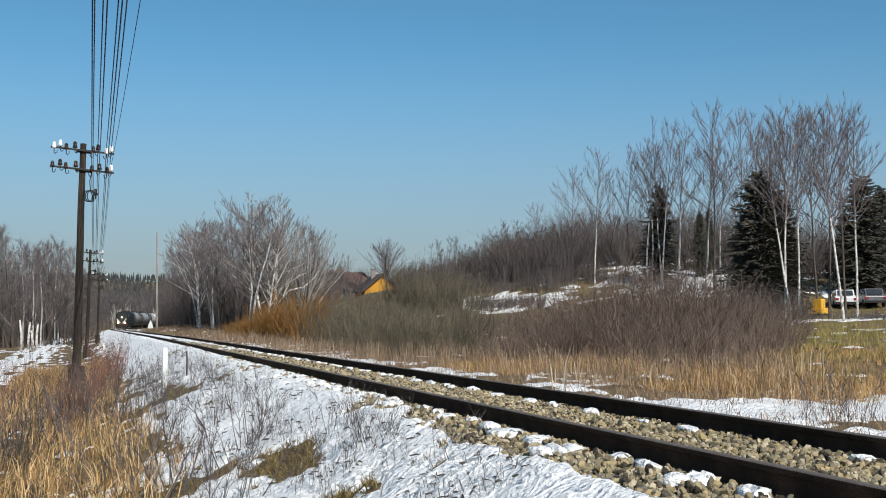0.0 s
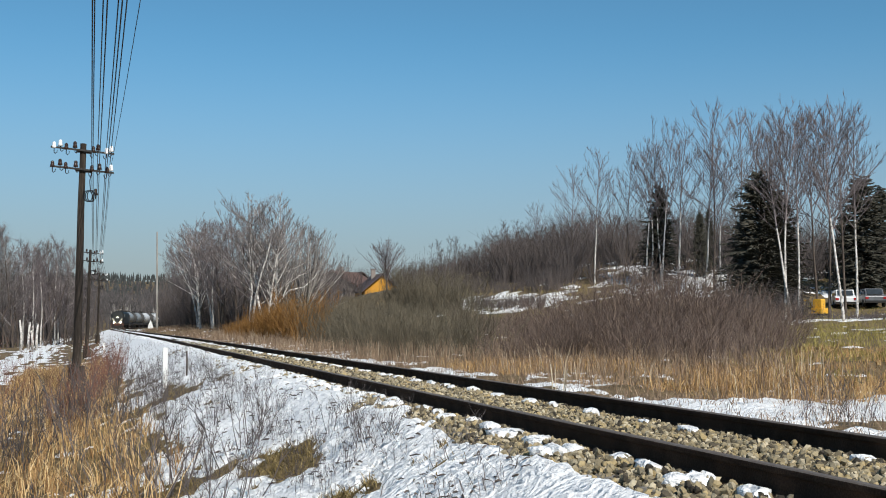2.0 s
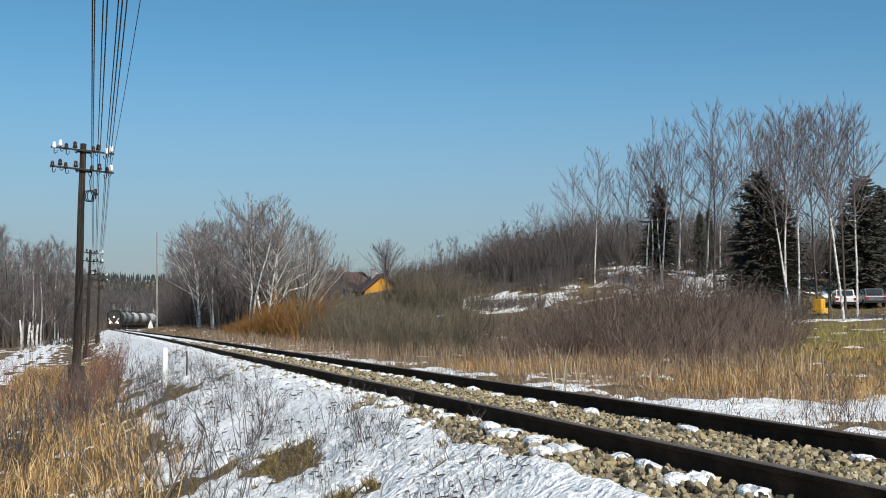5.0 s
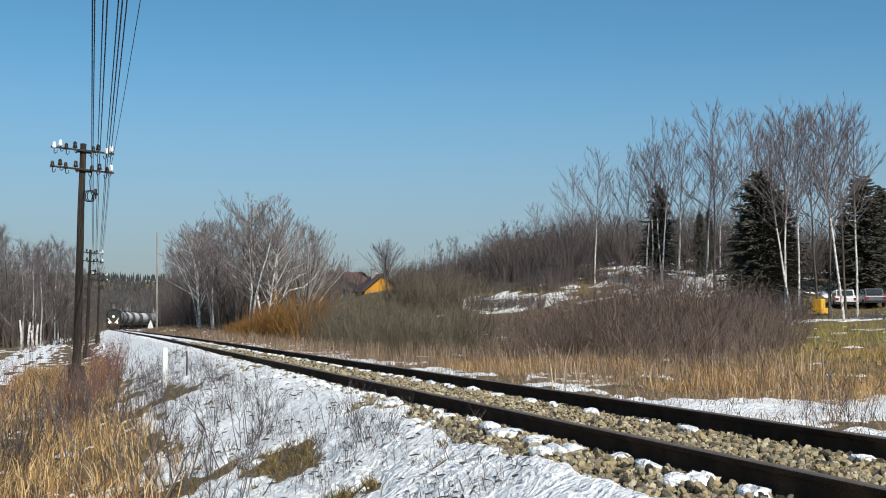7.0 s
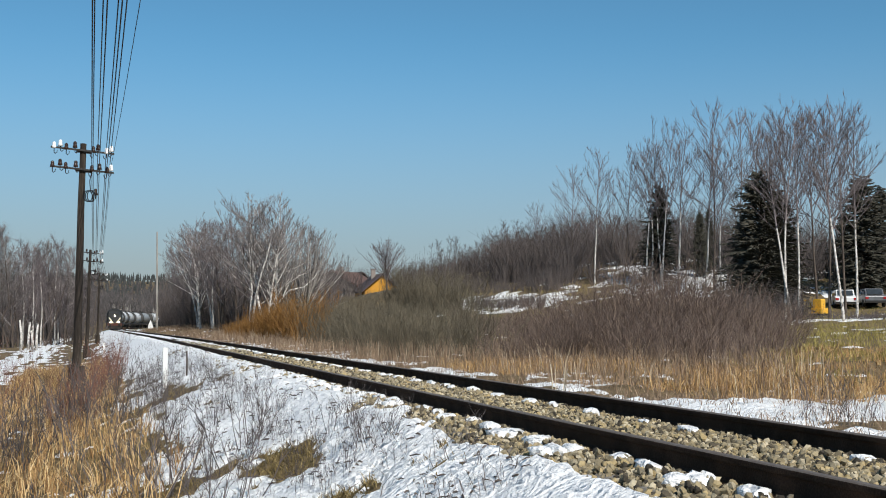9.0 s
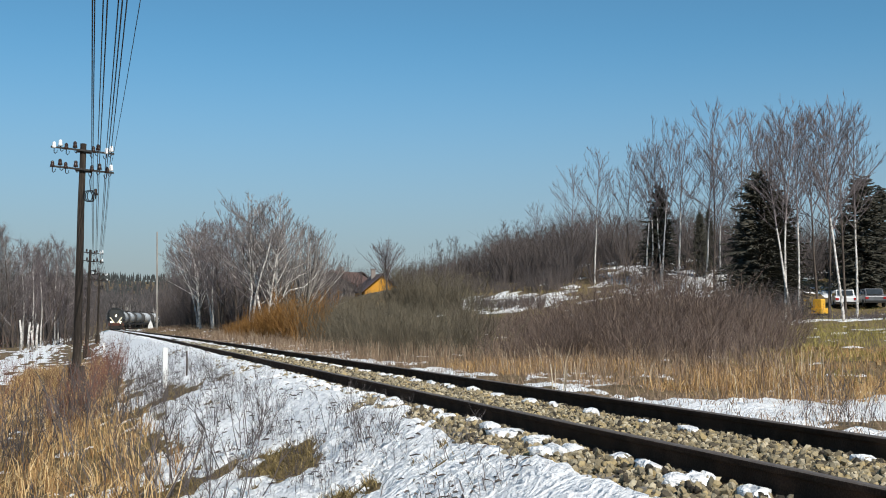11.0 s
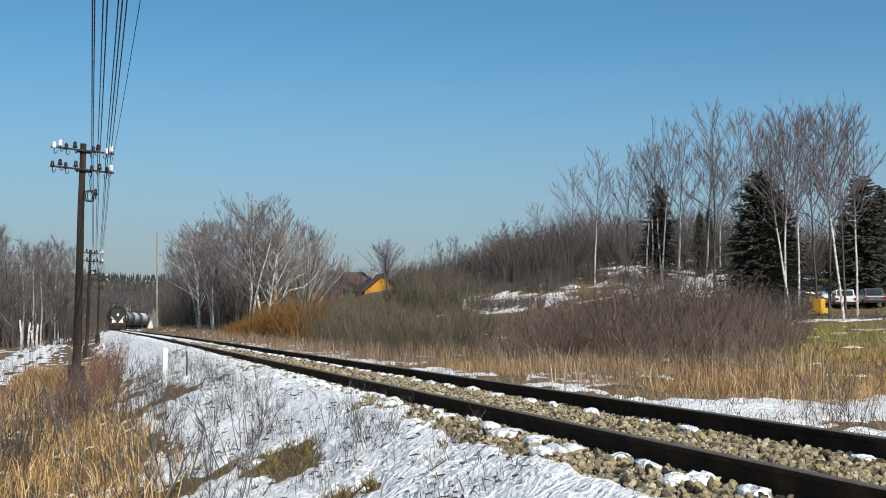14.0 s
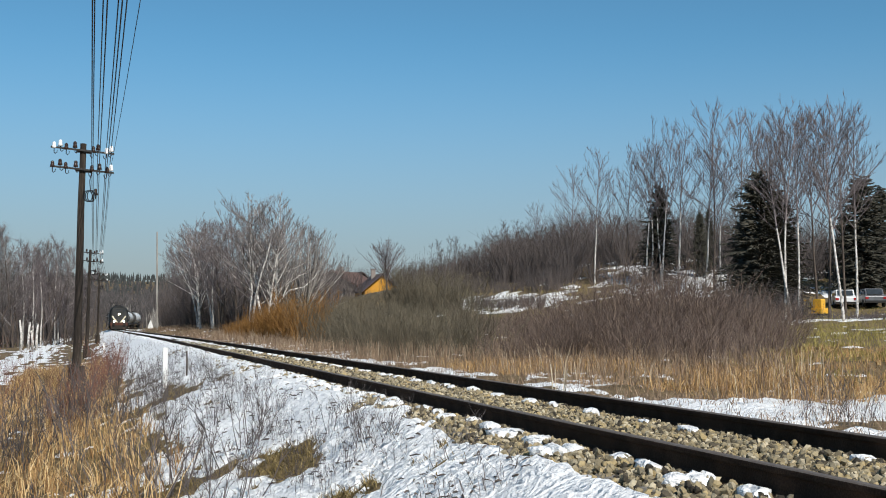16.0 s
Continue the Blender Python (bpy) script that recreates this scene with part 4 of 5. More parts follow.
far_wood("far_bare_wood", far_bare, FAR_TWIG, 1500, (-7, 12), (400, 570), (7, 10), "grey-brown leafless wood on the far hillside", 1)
far_wood("far_conifer_wood", far_conifer, HAZED_NEEDLE, 5200, (-9, 42), (600, 1060), (3.5, 6), "dark conifer wood on the horizon ridge, colour greyed for haze", 2)
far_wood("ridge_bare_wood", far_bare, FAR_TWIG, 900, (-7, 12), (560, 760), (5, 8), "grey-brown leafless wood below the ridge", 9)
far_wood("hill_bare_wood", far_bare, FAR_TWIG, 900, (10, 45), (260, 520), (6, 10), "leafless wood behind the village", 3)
far_wood("sunlit_birch_stand", far_trunk, GREY_POLE, 12, (0.8, 2.9), (390, 397), (6, 9), "pale sunlit birch stand in front of the far wood", 4)


def brush(name, p0, p1, deep, count, tall, mat, label, seed, thick=0.03):
    """A joined thicket of fanned bare stems between two points of the plan."""
    g, s = random.Random(seed), Soup()
    for i in range(count):
        u = g.random()
        x, y = p0[0] + (p1[0] - p0[0]) * u, p0[1] + (p1[1] - p0[1]) * u
        d = Vector((x, y)).normalized() * g.uniform(0, deep)
        x, y = x + d.x, y + d.y
        h = g.uniform(*tall) * (0.75 + 0.45 * noise.noise((x * 0.12, y * 0.12, seed)))
        p = Vector((x, y, ground_z(x, y) - 0.2))
        for _ in range(5):
            way = Vector((g.uniform(-0.55, 0.55), g.uniform(-0.55, 0.55), 1))
            stem = [p, p + way * h * 0.5, p + way * h * g.uniform(0.8, 1.0)]
            s.tube(stem, [thick, thick * 0.7, 0.005], 3)
            for _ in range(9):
                q = p + way * h * g.uniform(0.2, 0.9)
                s.tube([q, q + Vector((g.uniform(-0.7, 0.7), g.uniform(-0.7, 0.7), g.uniform(0.2, 1.0))) * h * g.uniform(0.1, 0.26)], [thick * 0.45, 0.005], 3)
    tagged(part(name, s.mesh(name, mat), mat), label, "thicket", kind="stuff")


brush("slope_brush", (50.8, 131.1), (67.8, 88.8), 16, 700, (4.0, 7.5), DARK_TWIG, "grey-brown leafless brush behind the birches", 1)
brush("hill_brush", (39.5, 165.5), (52.3, 130.7), 18, 420, (3.0, 5.0), DARK_TWIG, "grey-brown leafless brush on the hill", 2)
brush("hill_front_brush", (26.5, 111.0), (30.6, 103.5), 9, 300, (1.8, 3.6), OLIVE_TWIG, "olive-brown leafless brush below the hill", 5)
brush("low_brush", (23.6, 80.6), (23.2, 62.0), 10, 260, (1.2, 2.3), PURPLE_TWIG, "low purple-grey leafless brush below the snow patch", 7, 0.018)
brush("patch_brush", (32.4, 105.2), (37.3, 99.6), 6, 130, (0.9, 2.2), DARK_TWIG, "thin dark saplings on the snowy slope", 8, 0.03)
brush("house_brush", (19.0, 128.0), (27.5, 111.0), 24, 480, (0.7, 1.9), OLIVE_TWIG, "low olive-brown brush below the houses", 15, 0.022)
brush("upper_brush", (34.0, 124.0), (44.0, 111.0), 12, 420, (0.8, 2.4), DARK_TWIG, "low grey-brown brush above the snowy slope", 16, 0.022)
brush("yard_brush", (45.1, 71.4), (50.1, 67.9), 3, 200, (0.4, 1.05), DARK_TWIG, "low dark brush at the feet of the birches", 9, 0.015)
brush("crest_brush", (41.8, 125.4), (46.6, 115.7), 9, 300, (4.0, 7.0), DARK_TWIG, "dense grey-brown brush on the crest", 6)
brush("grove_brush", (10.0, 180.1), (23.0, 120.3), 14, 520, (5.0, 9.0), DARK_TWIG, "dark leafless brush behind the grove", 3)
brush("grove_edge_brush", (11.0, 150.0), (13.4, 116.0), 5, 230, (4.0, 8.5), DARK_TWIG, "dark leafless saplings among the grove trunks", 12, 0.022)
brush("field_wood_brush", (-13.8, 149.5), (-2.6, 226.0), 22, 460, (6.0, 10.5), DARK_TWIG, "dark leafless brush in the field-side wood", 4)
# a bent pale stem leaning out of the grove
s = Soup()
s.tube([Vector(p) for p in ((0, 0, -0.3), (0.7, -0.2, 2.3), (1.6, -0.3, 3.4), (2.9, -0.2, 3.7), (3.8, 0, 4.5), (4.3, 0.2, 5.3))], [0.085, 0.075, 0.065, 0.055, 0.04, 0.012], 6)
s.tube([Vector(p) for p in ((1.1, -0.3, 2.9), (1.9, -0.1, 4.5), (3.2, 0.1, 4.9))], [0.05, 0.04, 0.012], 5)
tagged(part("bent_birch", s, BIRCH, at=(14.4, 104.0, ground_z(14.4, 104.0)), smooth=True), "bent pale birch stem arching out of the grove", "tree")


# ---- telegraph line ----
def insulator(parent, mat, x, z, label):
    s = Soup()
    s.lathe([(0.0, 0.04), (0.0, 0.07), (0.07, 0.064), (0.085, 0.05), (0.13, 0.056), (0.17, 0.048), (0.195, 0.02)], "z", (0, 0, 0.02), 10)
    ob = part("insulator", s, mat, parent, label, smooth=True, at=(x, 0.02, z))
    hook = Soup()
    bow = 0.09 if x < 0 else -0.09
    hook.tube([Vector((bow, 0, -0.03)), Vector((bow * 0.9, 0, -0.1)), Vector((bow * 0.4, 0, -0.14)), Vector((0, 0, -0.1)), Vector((0, 0, 0.05))], [0.014] * 5, 6)
    part("pin", hook, IRON, ob)
    return ob


UPPER = (-0.8, -0.62, -0.45, -0.2, 0.33, 0.47, 0.72, 0.86)
LOWER = (-0.84, -0.62, -0.46, -0.17, 0.3, 0.52, 0.74, 0.86)


def telegraph_pole():
    ob = thing("telegraph_pole", "weathered wooden telegraph pole with two crossarms of insulators", "telegraph pole", "telegraph line")
    s = Soup()
    rng_ = random.Random(2)
    pts = [Vector((rng_.uniform(-0.02, 0.02) - 0.05 + 0.08 * i / 8, rng_.uniform(-0.02, 0.02), -0.3 + 7.9 * i / 8)) for i in range(9)]
    s.tube(pts, [0.135 - 0.0055 * i for i in range(9)], 12, cap=True)
    part("post", s.mesh("post", POLE, smooth=False), POLE, ob)
    for z, xs, whites in ((7.38, UPPER, (0, 1, 6, 7)), (6.8, LOWER, (7,))):
        arm = Soup()
        sag = pose(0, 0, z, 0, 4.5, 0)
        arm.box((-0.9, -0.16, -0.028), (0.95, -0.11, 0.028), 0, sag)
        arm.box((-0.16, -0.11, -0.05), (0.3, 0.13, -0.02), 0, sag)
        part("crossarm", arm, IRON, ob, "thin dark iron crossarm", bevel=0.006)
        for i, x in enumerate(xs):
            up = 0.03 if i % 2 else -0.05
            it = insulator(ob, WHITE_GLAZE if i in whites else BROWN_GLAZE, x, z + up, "white porcelain insulator" if i in whites else "dark brown porcelain insulator")
            it.location.y, it.location.z = -0.135, z + up - 0.0787 * x
    loop = Soup()
    for k in range(3):
        loop.tube([Vector((0.2 + 0.05 * k + 0.13 * math.cos(a_ * 0.524), -0.12 - 0.03 * k, 6.0 + 0.17 * math.sin(a_ * 0.524))) for a_ in range(13)], [0.016] * 13, 5)
    loop.tube([Vector((0.3, -0.13, 6.75)), Vector((0.24, -0.16, 6.45)), Vector((0.27, -0.14, 6.17))], [0.014] * 3, 5)
    part("cable_coil", loop, WIRE, ob, "coil of black cable", smooth=True)
    it = insulator(ob, BROWN_GLAZE, 0.42, 6.02, "dark brown porcelain insulator")
    it.location.y = -0.1
    stub = Soup()
    stub.prism([(-0.27, -0.12), (-0.15, -0.12), (-0.15, 0.1), (-0.27, 0.1)], -0.3, 0.95, "z")
    stub.prism([(0.08, -0.12), (0.2, -0.12), (0.2, 0.1), (0.08, 0.1)], -0.3, 0.9, "z")
    part("base_stub", stub, POLE, ob, "dark timber stubs bound to the foot", bevel=0.02)
    return ob


pole = telegraph_pole()
LINE = [(-0.42, -12.0), (-0.37, 38.6), (-0.26, 88.9), (0.7, 139.0)]
pole.matrix_basis = pose(*LINE[1], ground_z(*LINE[1]) - 0.05, 0, 0, 3)
copy_thing(pole, pose(*LINE[0], ground_z(*LINE[0]), 0, 0, 0))
copy_thing(pole, pose(*LINE[2], ground_z(*LINE[2]) - 0.05, 0, 0.5, -2))
copy_thing(pole, pose(*LINE[3], ground_z(*LINE[3]), 0, 0, 4))
for i in range(3):
    (xa, ya), (xb, yb) = LINE[i], LINE[i + 1]
    za, zb = ground_z(xa, ya), ground_z(xb, yb)
    for x, z in [(v, 7.5) for v in UPPER[4:]] + [(v, 6.93) for v in LOWER[4:]]:
        wire = Soup()
        thin = x == 0.86 and z < 7
        extra = 0.0 if i else (0.22 if thin else (0.585 - x) * 0.27)
        pts = []
        for k in range(25):
            u = k / 24
            pts.append(Vector((xa + x + extra + (xb - xa - extra) * u, ya + (yb - ya) * u - 0.13, za + z - 0.0787 * x + (zb - za) * u - 0.45 * 4 * u * (1 - u) * (1 - 0.12 * x))))
        wire.tube(pts, [0.006 if thin else 0.011] * 25, 5)
        tagged(part("telegraph_wire", wire, WIRE, smooth=True), "dark overhead telegraph wire between the poles", "wire", "telegraph wires")

# ---- posts and signs beside the line ----
s = Soup()
s.prism([(-0.055, -0.05), (0.055, -0.05), (0.055, 0.05), (-0.055, 0.05)], -0.2, 0.92, "z")
x, y = 1.6, 28.3
ob = part("marker_post", s, WHITE_PAINT, at=(x, y, ground_z(x, y)), bevel=0.012)
tagged(ob, "white painted concrete marker post in the snow", "marker post")
s = Soup()
s.tube([Vector((0, 0, -0.1)), Vector((0.01, 0, 0.3)), Vector((0, 0.01, 0.62))], [0.022, 0.022, 0.018], 6, cap=True)
x, y = 2.1, 28.7
tagged(part("stake", s, BARK, at=(x, y, ground_z(x, y))), "thin dark wooden stake in the snowy bank", "stake")
x, y = 0.8, 80.9
s = Soup()
s.box((-0.06, -0.06, -0.2), (0.06, 0.06, 0.7))
s.box((-0.09, -0.09, 0.7), (0.09, 0.09, 0.76))
tagged(part("marker_post", s, WHITE_PAINT, at=(x, y, ground_z(x, y)), bevel=0.012), "short white marker post with a cap", "marker post")
x, y = 7.6, 169.4
sign = thing("triangular_sign", "white triangular board sign beside the curve", "sign", at=(x, y, ground_z(x, y)), rz=-15)
sign.scale = (0.78, 0.78, 0.78)
s = Soup()
s.prism([(-0.45, 0.35), (0.45, 0.35), (0.42, 0.75), (0.05, 1.75), (-0.05, 1.75), (-0.42, 0.75)], -0.03, 0.03)
part("board", s, WHITE_PAINT, sign, bevel=0.01)
s = Soup()
s.tube([Vector((0, 0.08, -0.3)), Vector((0, 0.08, 1.8))], [0.04, 0.04], 8, cap=True)
part("post", s, IRON, sign)
x, y = 7.75, 156.0
s = Soup()
s.tube([Vector((0, 0, -0.3)), Vector((-0.05, 0, 6)), Vector((-0.12, 0, 12.1))], [0.15, 0.12, 0.08], 10, cap=True)
mast_pole = part("utility_pole", s, GREY_POLE, at=(x, y, ground_z(x, y)))
tagged(mast_pole, "tall weathered grey wooden pole beside the track", "utility pole")
# pale broken birch stumps at the wood's edge
for i, (foot, h) in enumerate((((-5.5, 118.0), 2.6), ((-5.1, 116.9), 1.9), ((-4.8, 117.8), 2.5), ((-6.2, 119.3), 2.8))):
    s = Soup()
    s.tube([Vector((0, 0, -0.2)), Vector((0.05, 0, h * 0.5)), Vector((0.12 * (-1) ** i, 0.05, h))], [0.13, 0.11, 0.08], 8, cap=True)
    tagged(part("tree_stump", s, BIRCH, at=(*foot, ground_z(*foot)), smooth=True), "pale snapped birch trunk at the wood's edge", "stump", "snapped birch trunks")

# ---- houses ----
PLASTER = shader("grey_plaster", [(0.2, 0.17, 0.15), (0.3, 0.26, 0.23)], 2, 0.9)
TILE_RED = shader("roof_tile", [(0.07, 0.04, 0.033), (0.13, 0.075, 0.06), (0.18, 0.11, 0.09)], 3, 0.8, bump_scale=12)
TILE_DARK = shader("dark_roof", [(0.06, 0.045, 0.045), (0.12, 0.085, 0.08)], 3, 0.8, bump_scale=12)
OCHRE = shader("ochre_boards", [(0.4, 0.18, 0.02), (0.55, 0.27, 0.03), (0.62, 0.33, 0.06)], 3, 0.75, stretch=(3, 3, 0.3))
GLASS = shader("window_glass", [(0.02, 0.025, 0.03), (0.05, 0.06, 0.07)], 3, 0.08, bump=0)
DARK_FRAME = shader("window_frame", [(0.3, 0.28, 0.25), (0.45, 0.43, 0.4)], 4, 0.7)


def house(x, y, rz, wide, deep, eaves, ridge, wall_mat, roof_mat, label, boards=False):
    z = ground_z(x, y)
    ob = thing("house", label, "house", "houses on the hill", (x, y, z), rz)
    s = Soup()
    h = wide / 2
    s.prism([(-h, -0.5), (h, -0.5), (h, eaves), (0, ridge), (-h, eaves)], 0, deep)
    wall = part("wall", s, wall_mat, ob)
    for side in (-1, 1):
        s = Soup()
        k = (ridge - eaves) / h
        over = 0.5
        s.prism([(0, ridge + 0.04), (side * (h + over), eaves - over * k + 0.04), (side * (h + over), eaves - over * k + 0.24), (0, ridge + 0.26)], -0.5, deep + 0.5)
        roof = part("roof", s, roof_mat, ob)
    for wx, wz in () if boards else ((-wide * 0.2, eaves * 0.72), (wide * 0.2, eaves * 0.72), (0.0, eaves + (ridge - eaves) * 0.3)):
        s = Soup()
        s.box((wx - 0.55, -0.06, wz - 0.65), (wx + 0.55, 0.02, wz + 0.65))
        win = part("window", s, DARK_FRAME, ob)
        for u in (-0.26, 0.26):
            p = Soup()
            p.box((wx + u - 0.21, -0.075, wz - 0.55), (wx + u + 0.21, -0.05, wz + 0.55))
            part("pane", p, GLASS, win)
    s = Soup()
    s.box((-0.9, deep * 0.45, ridge - 0.7), (-0.3, deep * 0.45 + 0.6, ridge + 0.9))
    s.box((-0.97, deep * 0.45 - 0.07, ridge + 0.9), (-0.23, deep * 0.45 + 0.67, ridge + 1.0))
    part("chimney", s, PLASTER, ob)
    if boards:
        for i in range(int(wide / 0.4)):
            bx = -h + 0.2 + 0.4 * i
            top = eaves + (ridge - eaves) * (1 - abs(bx) / h) - 0.1
            s = Soup()
            s.box((bx - 0.185, -0.05, -0.3), (bx + 0.185, 0.0, top))
            part("board", s, OCHRE, ob)
    return ob


def house_to(ridge_at, rz, wide, deep, drop, *rest, **kw):
    x, y, top = ridge_at
    up = top - ground_z(x, y)
    return house(x, y, rz, wide, deep, up - drop, up, *rest, **kw)


house_to((35.2, 185.4, 10.0), -34, 8.6, 10, 2.3, PLASTER, TILE_RED, "grey house with a reddish tiled gable roof on the hill")
house_to((39.0, 167.8, 8.9), -2, 5.0, 8, 2.1, OCHRE, TILE_DARK, "ochre boarded house with a dark gable roof", boards=True)
house_to((54.7, 254.8, 12.7), 40, 9, 12, 2.6, PLASTER, TILE_DARK, "distant grey house with a dark roof")
x, y, top = 83.9, 412.8, 25.3
s = Soup()
g0 = ground_z(x, y)
s.tube([Vector((0, 0, -0.3)), Vector((0, 0, top - g0))], [0.22, 0.12], 6, cap=True)
s.tube([Vector((-1.1, 0, -0.3)), Vector((-1.1, 0, top - g0 - 2))], [0.18, 0.1], 6, cap=True)
tagged(part("mast", s, IRON, at=(x, y, g0)), "thin twin mast above the far village", "mast")

# ---- yard with machine and parked cars ----
YELLOW = shader("machine_yellow", [(0.62, 0.33, 0.03), (0.75, 0.43, 0.06)], 4, 0.45)
RUBBER = shader("rubber", [(0.015, 0.015, 0.015), (0.035, 0.034, 0.033)], 9, 0.85)
x, y = 51.7, 80.0
digger = thing("mini_excavator", "yellow mini excavator parked under the birches", "excavator", at=(x, y, ground_z(x, y) + 0.04), rz=205)
digger.scale = (0.62, 0.62, 0.62)
for sx in (-0.62, 0.62):
    s = Soup()
    s.prism([(-0.95, 0.1), (-0.8, 0.0), (0.8, 0.0), (0.95, 0.1), (0.95, 0.36), (0.8, 0.46), (-0.8, 0.46), (-0.95, 0.36)], sx - 0.17, sx + 0.17, "x")
    part("track_belt", s, RUBBER, digger, "black rubber crawler track")
s = Soup()
s.prism([(-0.72, -0.75), (0.72, -0.75), (0.72, 0.75), (0.4, 0.95), (-0.4, 0.95), (-0.72, 0.75)], 0.5, 1.15, "z")
part("body", s, YELLOW, digger, bevel=0.05)
s = Soup()
s.prism([(-0.55, 1.15), (0.55, 1.15), (0.55, 2.1), (0.45, 2.25), (-0.45, 2.25), (-0.55, 2.1)], -0.45, 0.45, "x")
cab = part("cab", s, YELLOW, digger, bevel=0.04)
s = Soup()
s.box((-0.36, -0.57, 1.3), (0.36, -0.545, 2.05))
part("windscreen", s, GLASS, cab)
s = Soup()
s.tube([Vector((0, -0.7, 0.9)), Vector((0, -1.5, 2.1)), Vector((0, -2.3, 2.0))], [0.14, 0.13, 0.1], 4, cap=True)
part("boom", s, YELLOW, digger)
s = Soup()
s.tube([Vector((0, -2.25, 2.05)), Vector((0, -2.5, 0.8))], [0.09, 0.08], 4, cap=True)
part("arm", s, IRON, digger)
s = Soup()
s.prism([(-2.55, 0.85), (-2.2, 0.75), (-2.15, 0.35), (-2.4, 0.2), (-2.7, 0.35)], -0.28, 0.28, "x")
part("bucket", s, IRON, digger)


def parked_car(x, y, rz, paint, label):
    ob = thing("car", label, "car", "parked cars", (x, y, ground_z(x, y) + 0.03), rz)
    s = Soup()
    s.prism([(-2.1, 0.3), (2.1, 0.3), (2.15, 0.7), (1.9, 0.85), (0.9, 0.95), (-1.7, 0.98), (-2.1, 0.85)], -0.85, 0.85, "x")
    body = part("body", s, paint, ob, bevel=0.06)
    s = Soup()
    s.prism([(-1.75, 0.96), (0.95, 0.93), (0.3, 1.45), (-1.3, 1.48)], -0.72, 0.72, "x")
    part("cabin", s, paint, ob, bevel=0.05)
    for sx in (-0.735, 0.735):
        s = Soup()
        s.prism([(-1.5, 1.0), (0.65, 0.98), (0.2, 1.36), (-1.2, 1.38)], sx - 0.01, sx + 0.01, "x")
        part("window", s, GLASS, ob)
    for tail, top, name in ((-1.78, -1.36, "rear_window"), (0.93, 0.36, "windscreen")):
        s = Soup()
        way = -0.02 if tail < 0 else 0.02
        s.prism([(tail + way, 1.02), (top + way, 1.42), (top - way, 1.42), (tail - way, 1.02)], -0.6, 0.6, "x")
        part(name, s, GLASS, ob)
    for sx in (-0.7, 0.7):
        s = Soup()
        s.box((sx - 0.12, -2.14, 0.62), (sx + 0.12, -2.06, 0.8))
        part("tail_light", s, TAIL_RED, ob, "red tail light")
    s = Soup()
    s.box((-0.84, -2.2, 0.32), (0.84, -2.05, 0.5))
    part("bumper", s, RUBBER, ob)
    for sx in (-0.78, 0.78):
        for sy in (-1.3, 1.3):
            s = Soup()
            s.lathe([(-0.1, 0.3), (-0.08, 0.32), (0.08, 0.32), (0.1, 0.3)], "x", (sx, sy, 0.32), 16)
            part("tyre", s, RUBBER, ob)
    return ob


TAIL_RED = shader("tail_light_red", [(0.25, 0.01, 0.01), (0.4, 0.02, 0.02)], 4, 0.3, bump=0)
CAR_WHITE = shader("car_white", [(0.66, 0.67, 0.68), (0.78, 0.79, 0.8)], 2, 0.25, bump=0)
CAR_GREY = shader("car_grey", [(0.12, 0.125, 0.13), (0.2, 0.2, 0.21)], 2, 0.3, 0.3, bump=0)
parked_car(59.0, 88.0, -25, CAR_WHITE, "white car parked behind the birches")
parked_car(61.2, 87.4, -22, CAR_GREY, "grey car parked behind the birches")

# ---- the goods train ----
LOCO_DARK = shader("loco_green", [(0.005, 0.006, 0.006), (0.009, 0.01, 0.0095), (0.016, 0.017, 0.016)], 2, 0.6)
# pale cream for the glare streaks on the locomotive front
GLARE_CREAM = shader("glare_cream", [(0.55, 0.5, 0.38), (0.7, 0.65, 0.52)], 3, 0.5)
FRAME_BLACK = shader("underframe", [(0.012, 0.011, 0.010), (0.035, 0.03, 0.026)], 4, 0.8)
TANK_WHITE = shader("tank_white", [(0.5, 0.5, 0.49), (0.7, 0.7, 0.69), (0.8, 0.8, 0.78)], 0.8, 0.45, bump=0.1, stretch=(1, 1, 0.3))
TANK_GREY = shader("tank_grey", [(0.2, 0.21, 0.21), (0.32, 0.33, 0.33), (0.42, 0.43, 0.43)], 0.8, 0.45, bump=0.1, stretch=(1, 1, 0.3))
# near-black so the ends stand for shade in the gaps; straps share it
TANK_END = shader("tank_end", [(0.025, 0.025, 0.025), (0.05, 0.049, 0.047), (0.09, 0.087, 0.084)], 1.5, 0.7)
BEAM_RED = shader("beam_red", [(0.05, 0.016, 0.01), (0.1, 0.034, 0.02)], 3, 0.7)
HEADLIGHT = glow("headlight_glow", (1.0, 0.86, 0.55), 14.0)


def bogie(parent, y, gap=1.8):
    s = Soup()
    for sx in (-0.98, 0.98):
        s.prism([(y - gap / 2 - 0.5, 0.55), (y - 0.4, 0.3), (y + 0.4, 0.3), (y + gap / 2 + 0.5, 0.55), (y + gap / 2 + 0.5, 0.75), (y - gap / 2 - 0.5, 0.75)], sx - 0.06, sx + 0.06, "x")
    s.box((-0.98, y - 0.2, 0.45), (0.98, y + 0.2, 0.75))
    frame_ = part("bogie", s, FRAME_BLACK, parent)
    for wy in (y - gap / 2, y + gap / 2):
        s = Soup()
        for sx in (-0.75, 0.75):
            s.lathe([(-0.065, 0.44), (-0.06, 0.46), (0.05, 0.46), (0.06, 0.42)], "x", (sx, wy, 0.46), 18)
        s.tube([Vector((-0.75, wy, 0.46)), Vector((0.75, wy, 0.46))], [0.08, 0.08], 8)
        part("wheelset", s, IRON, frame_)


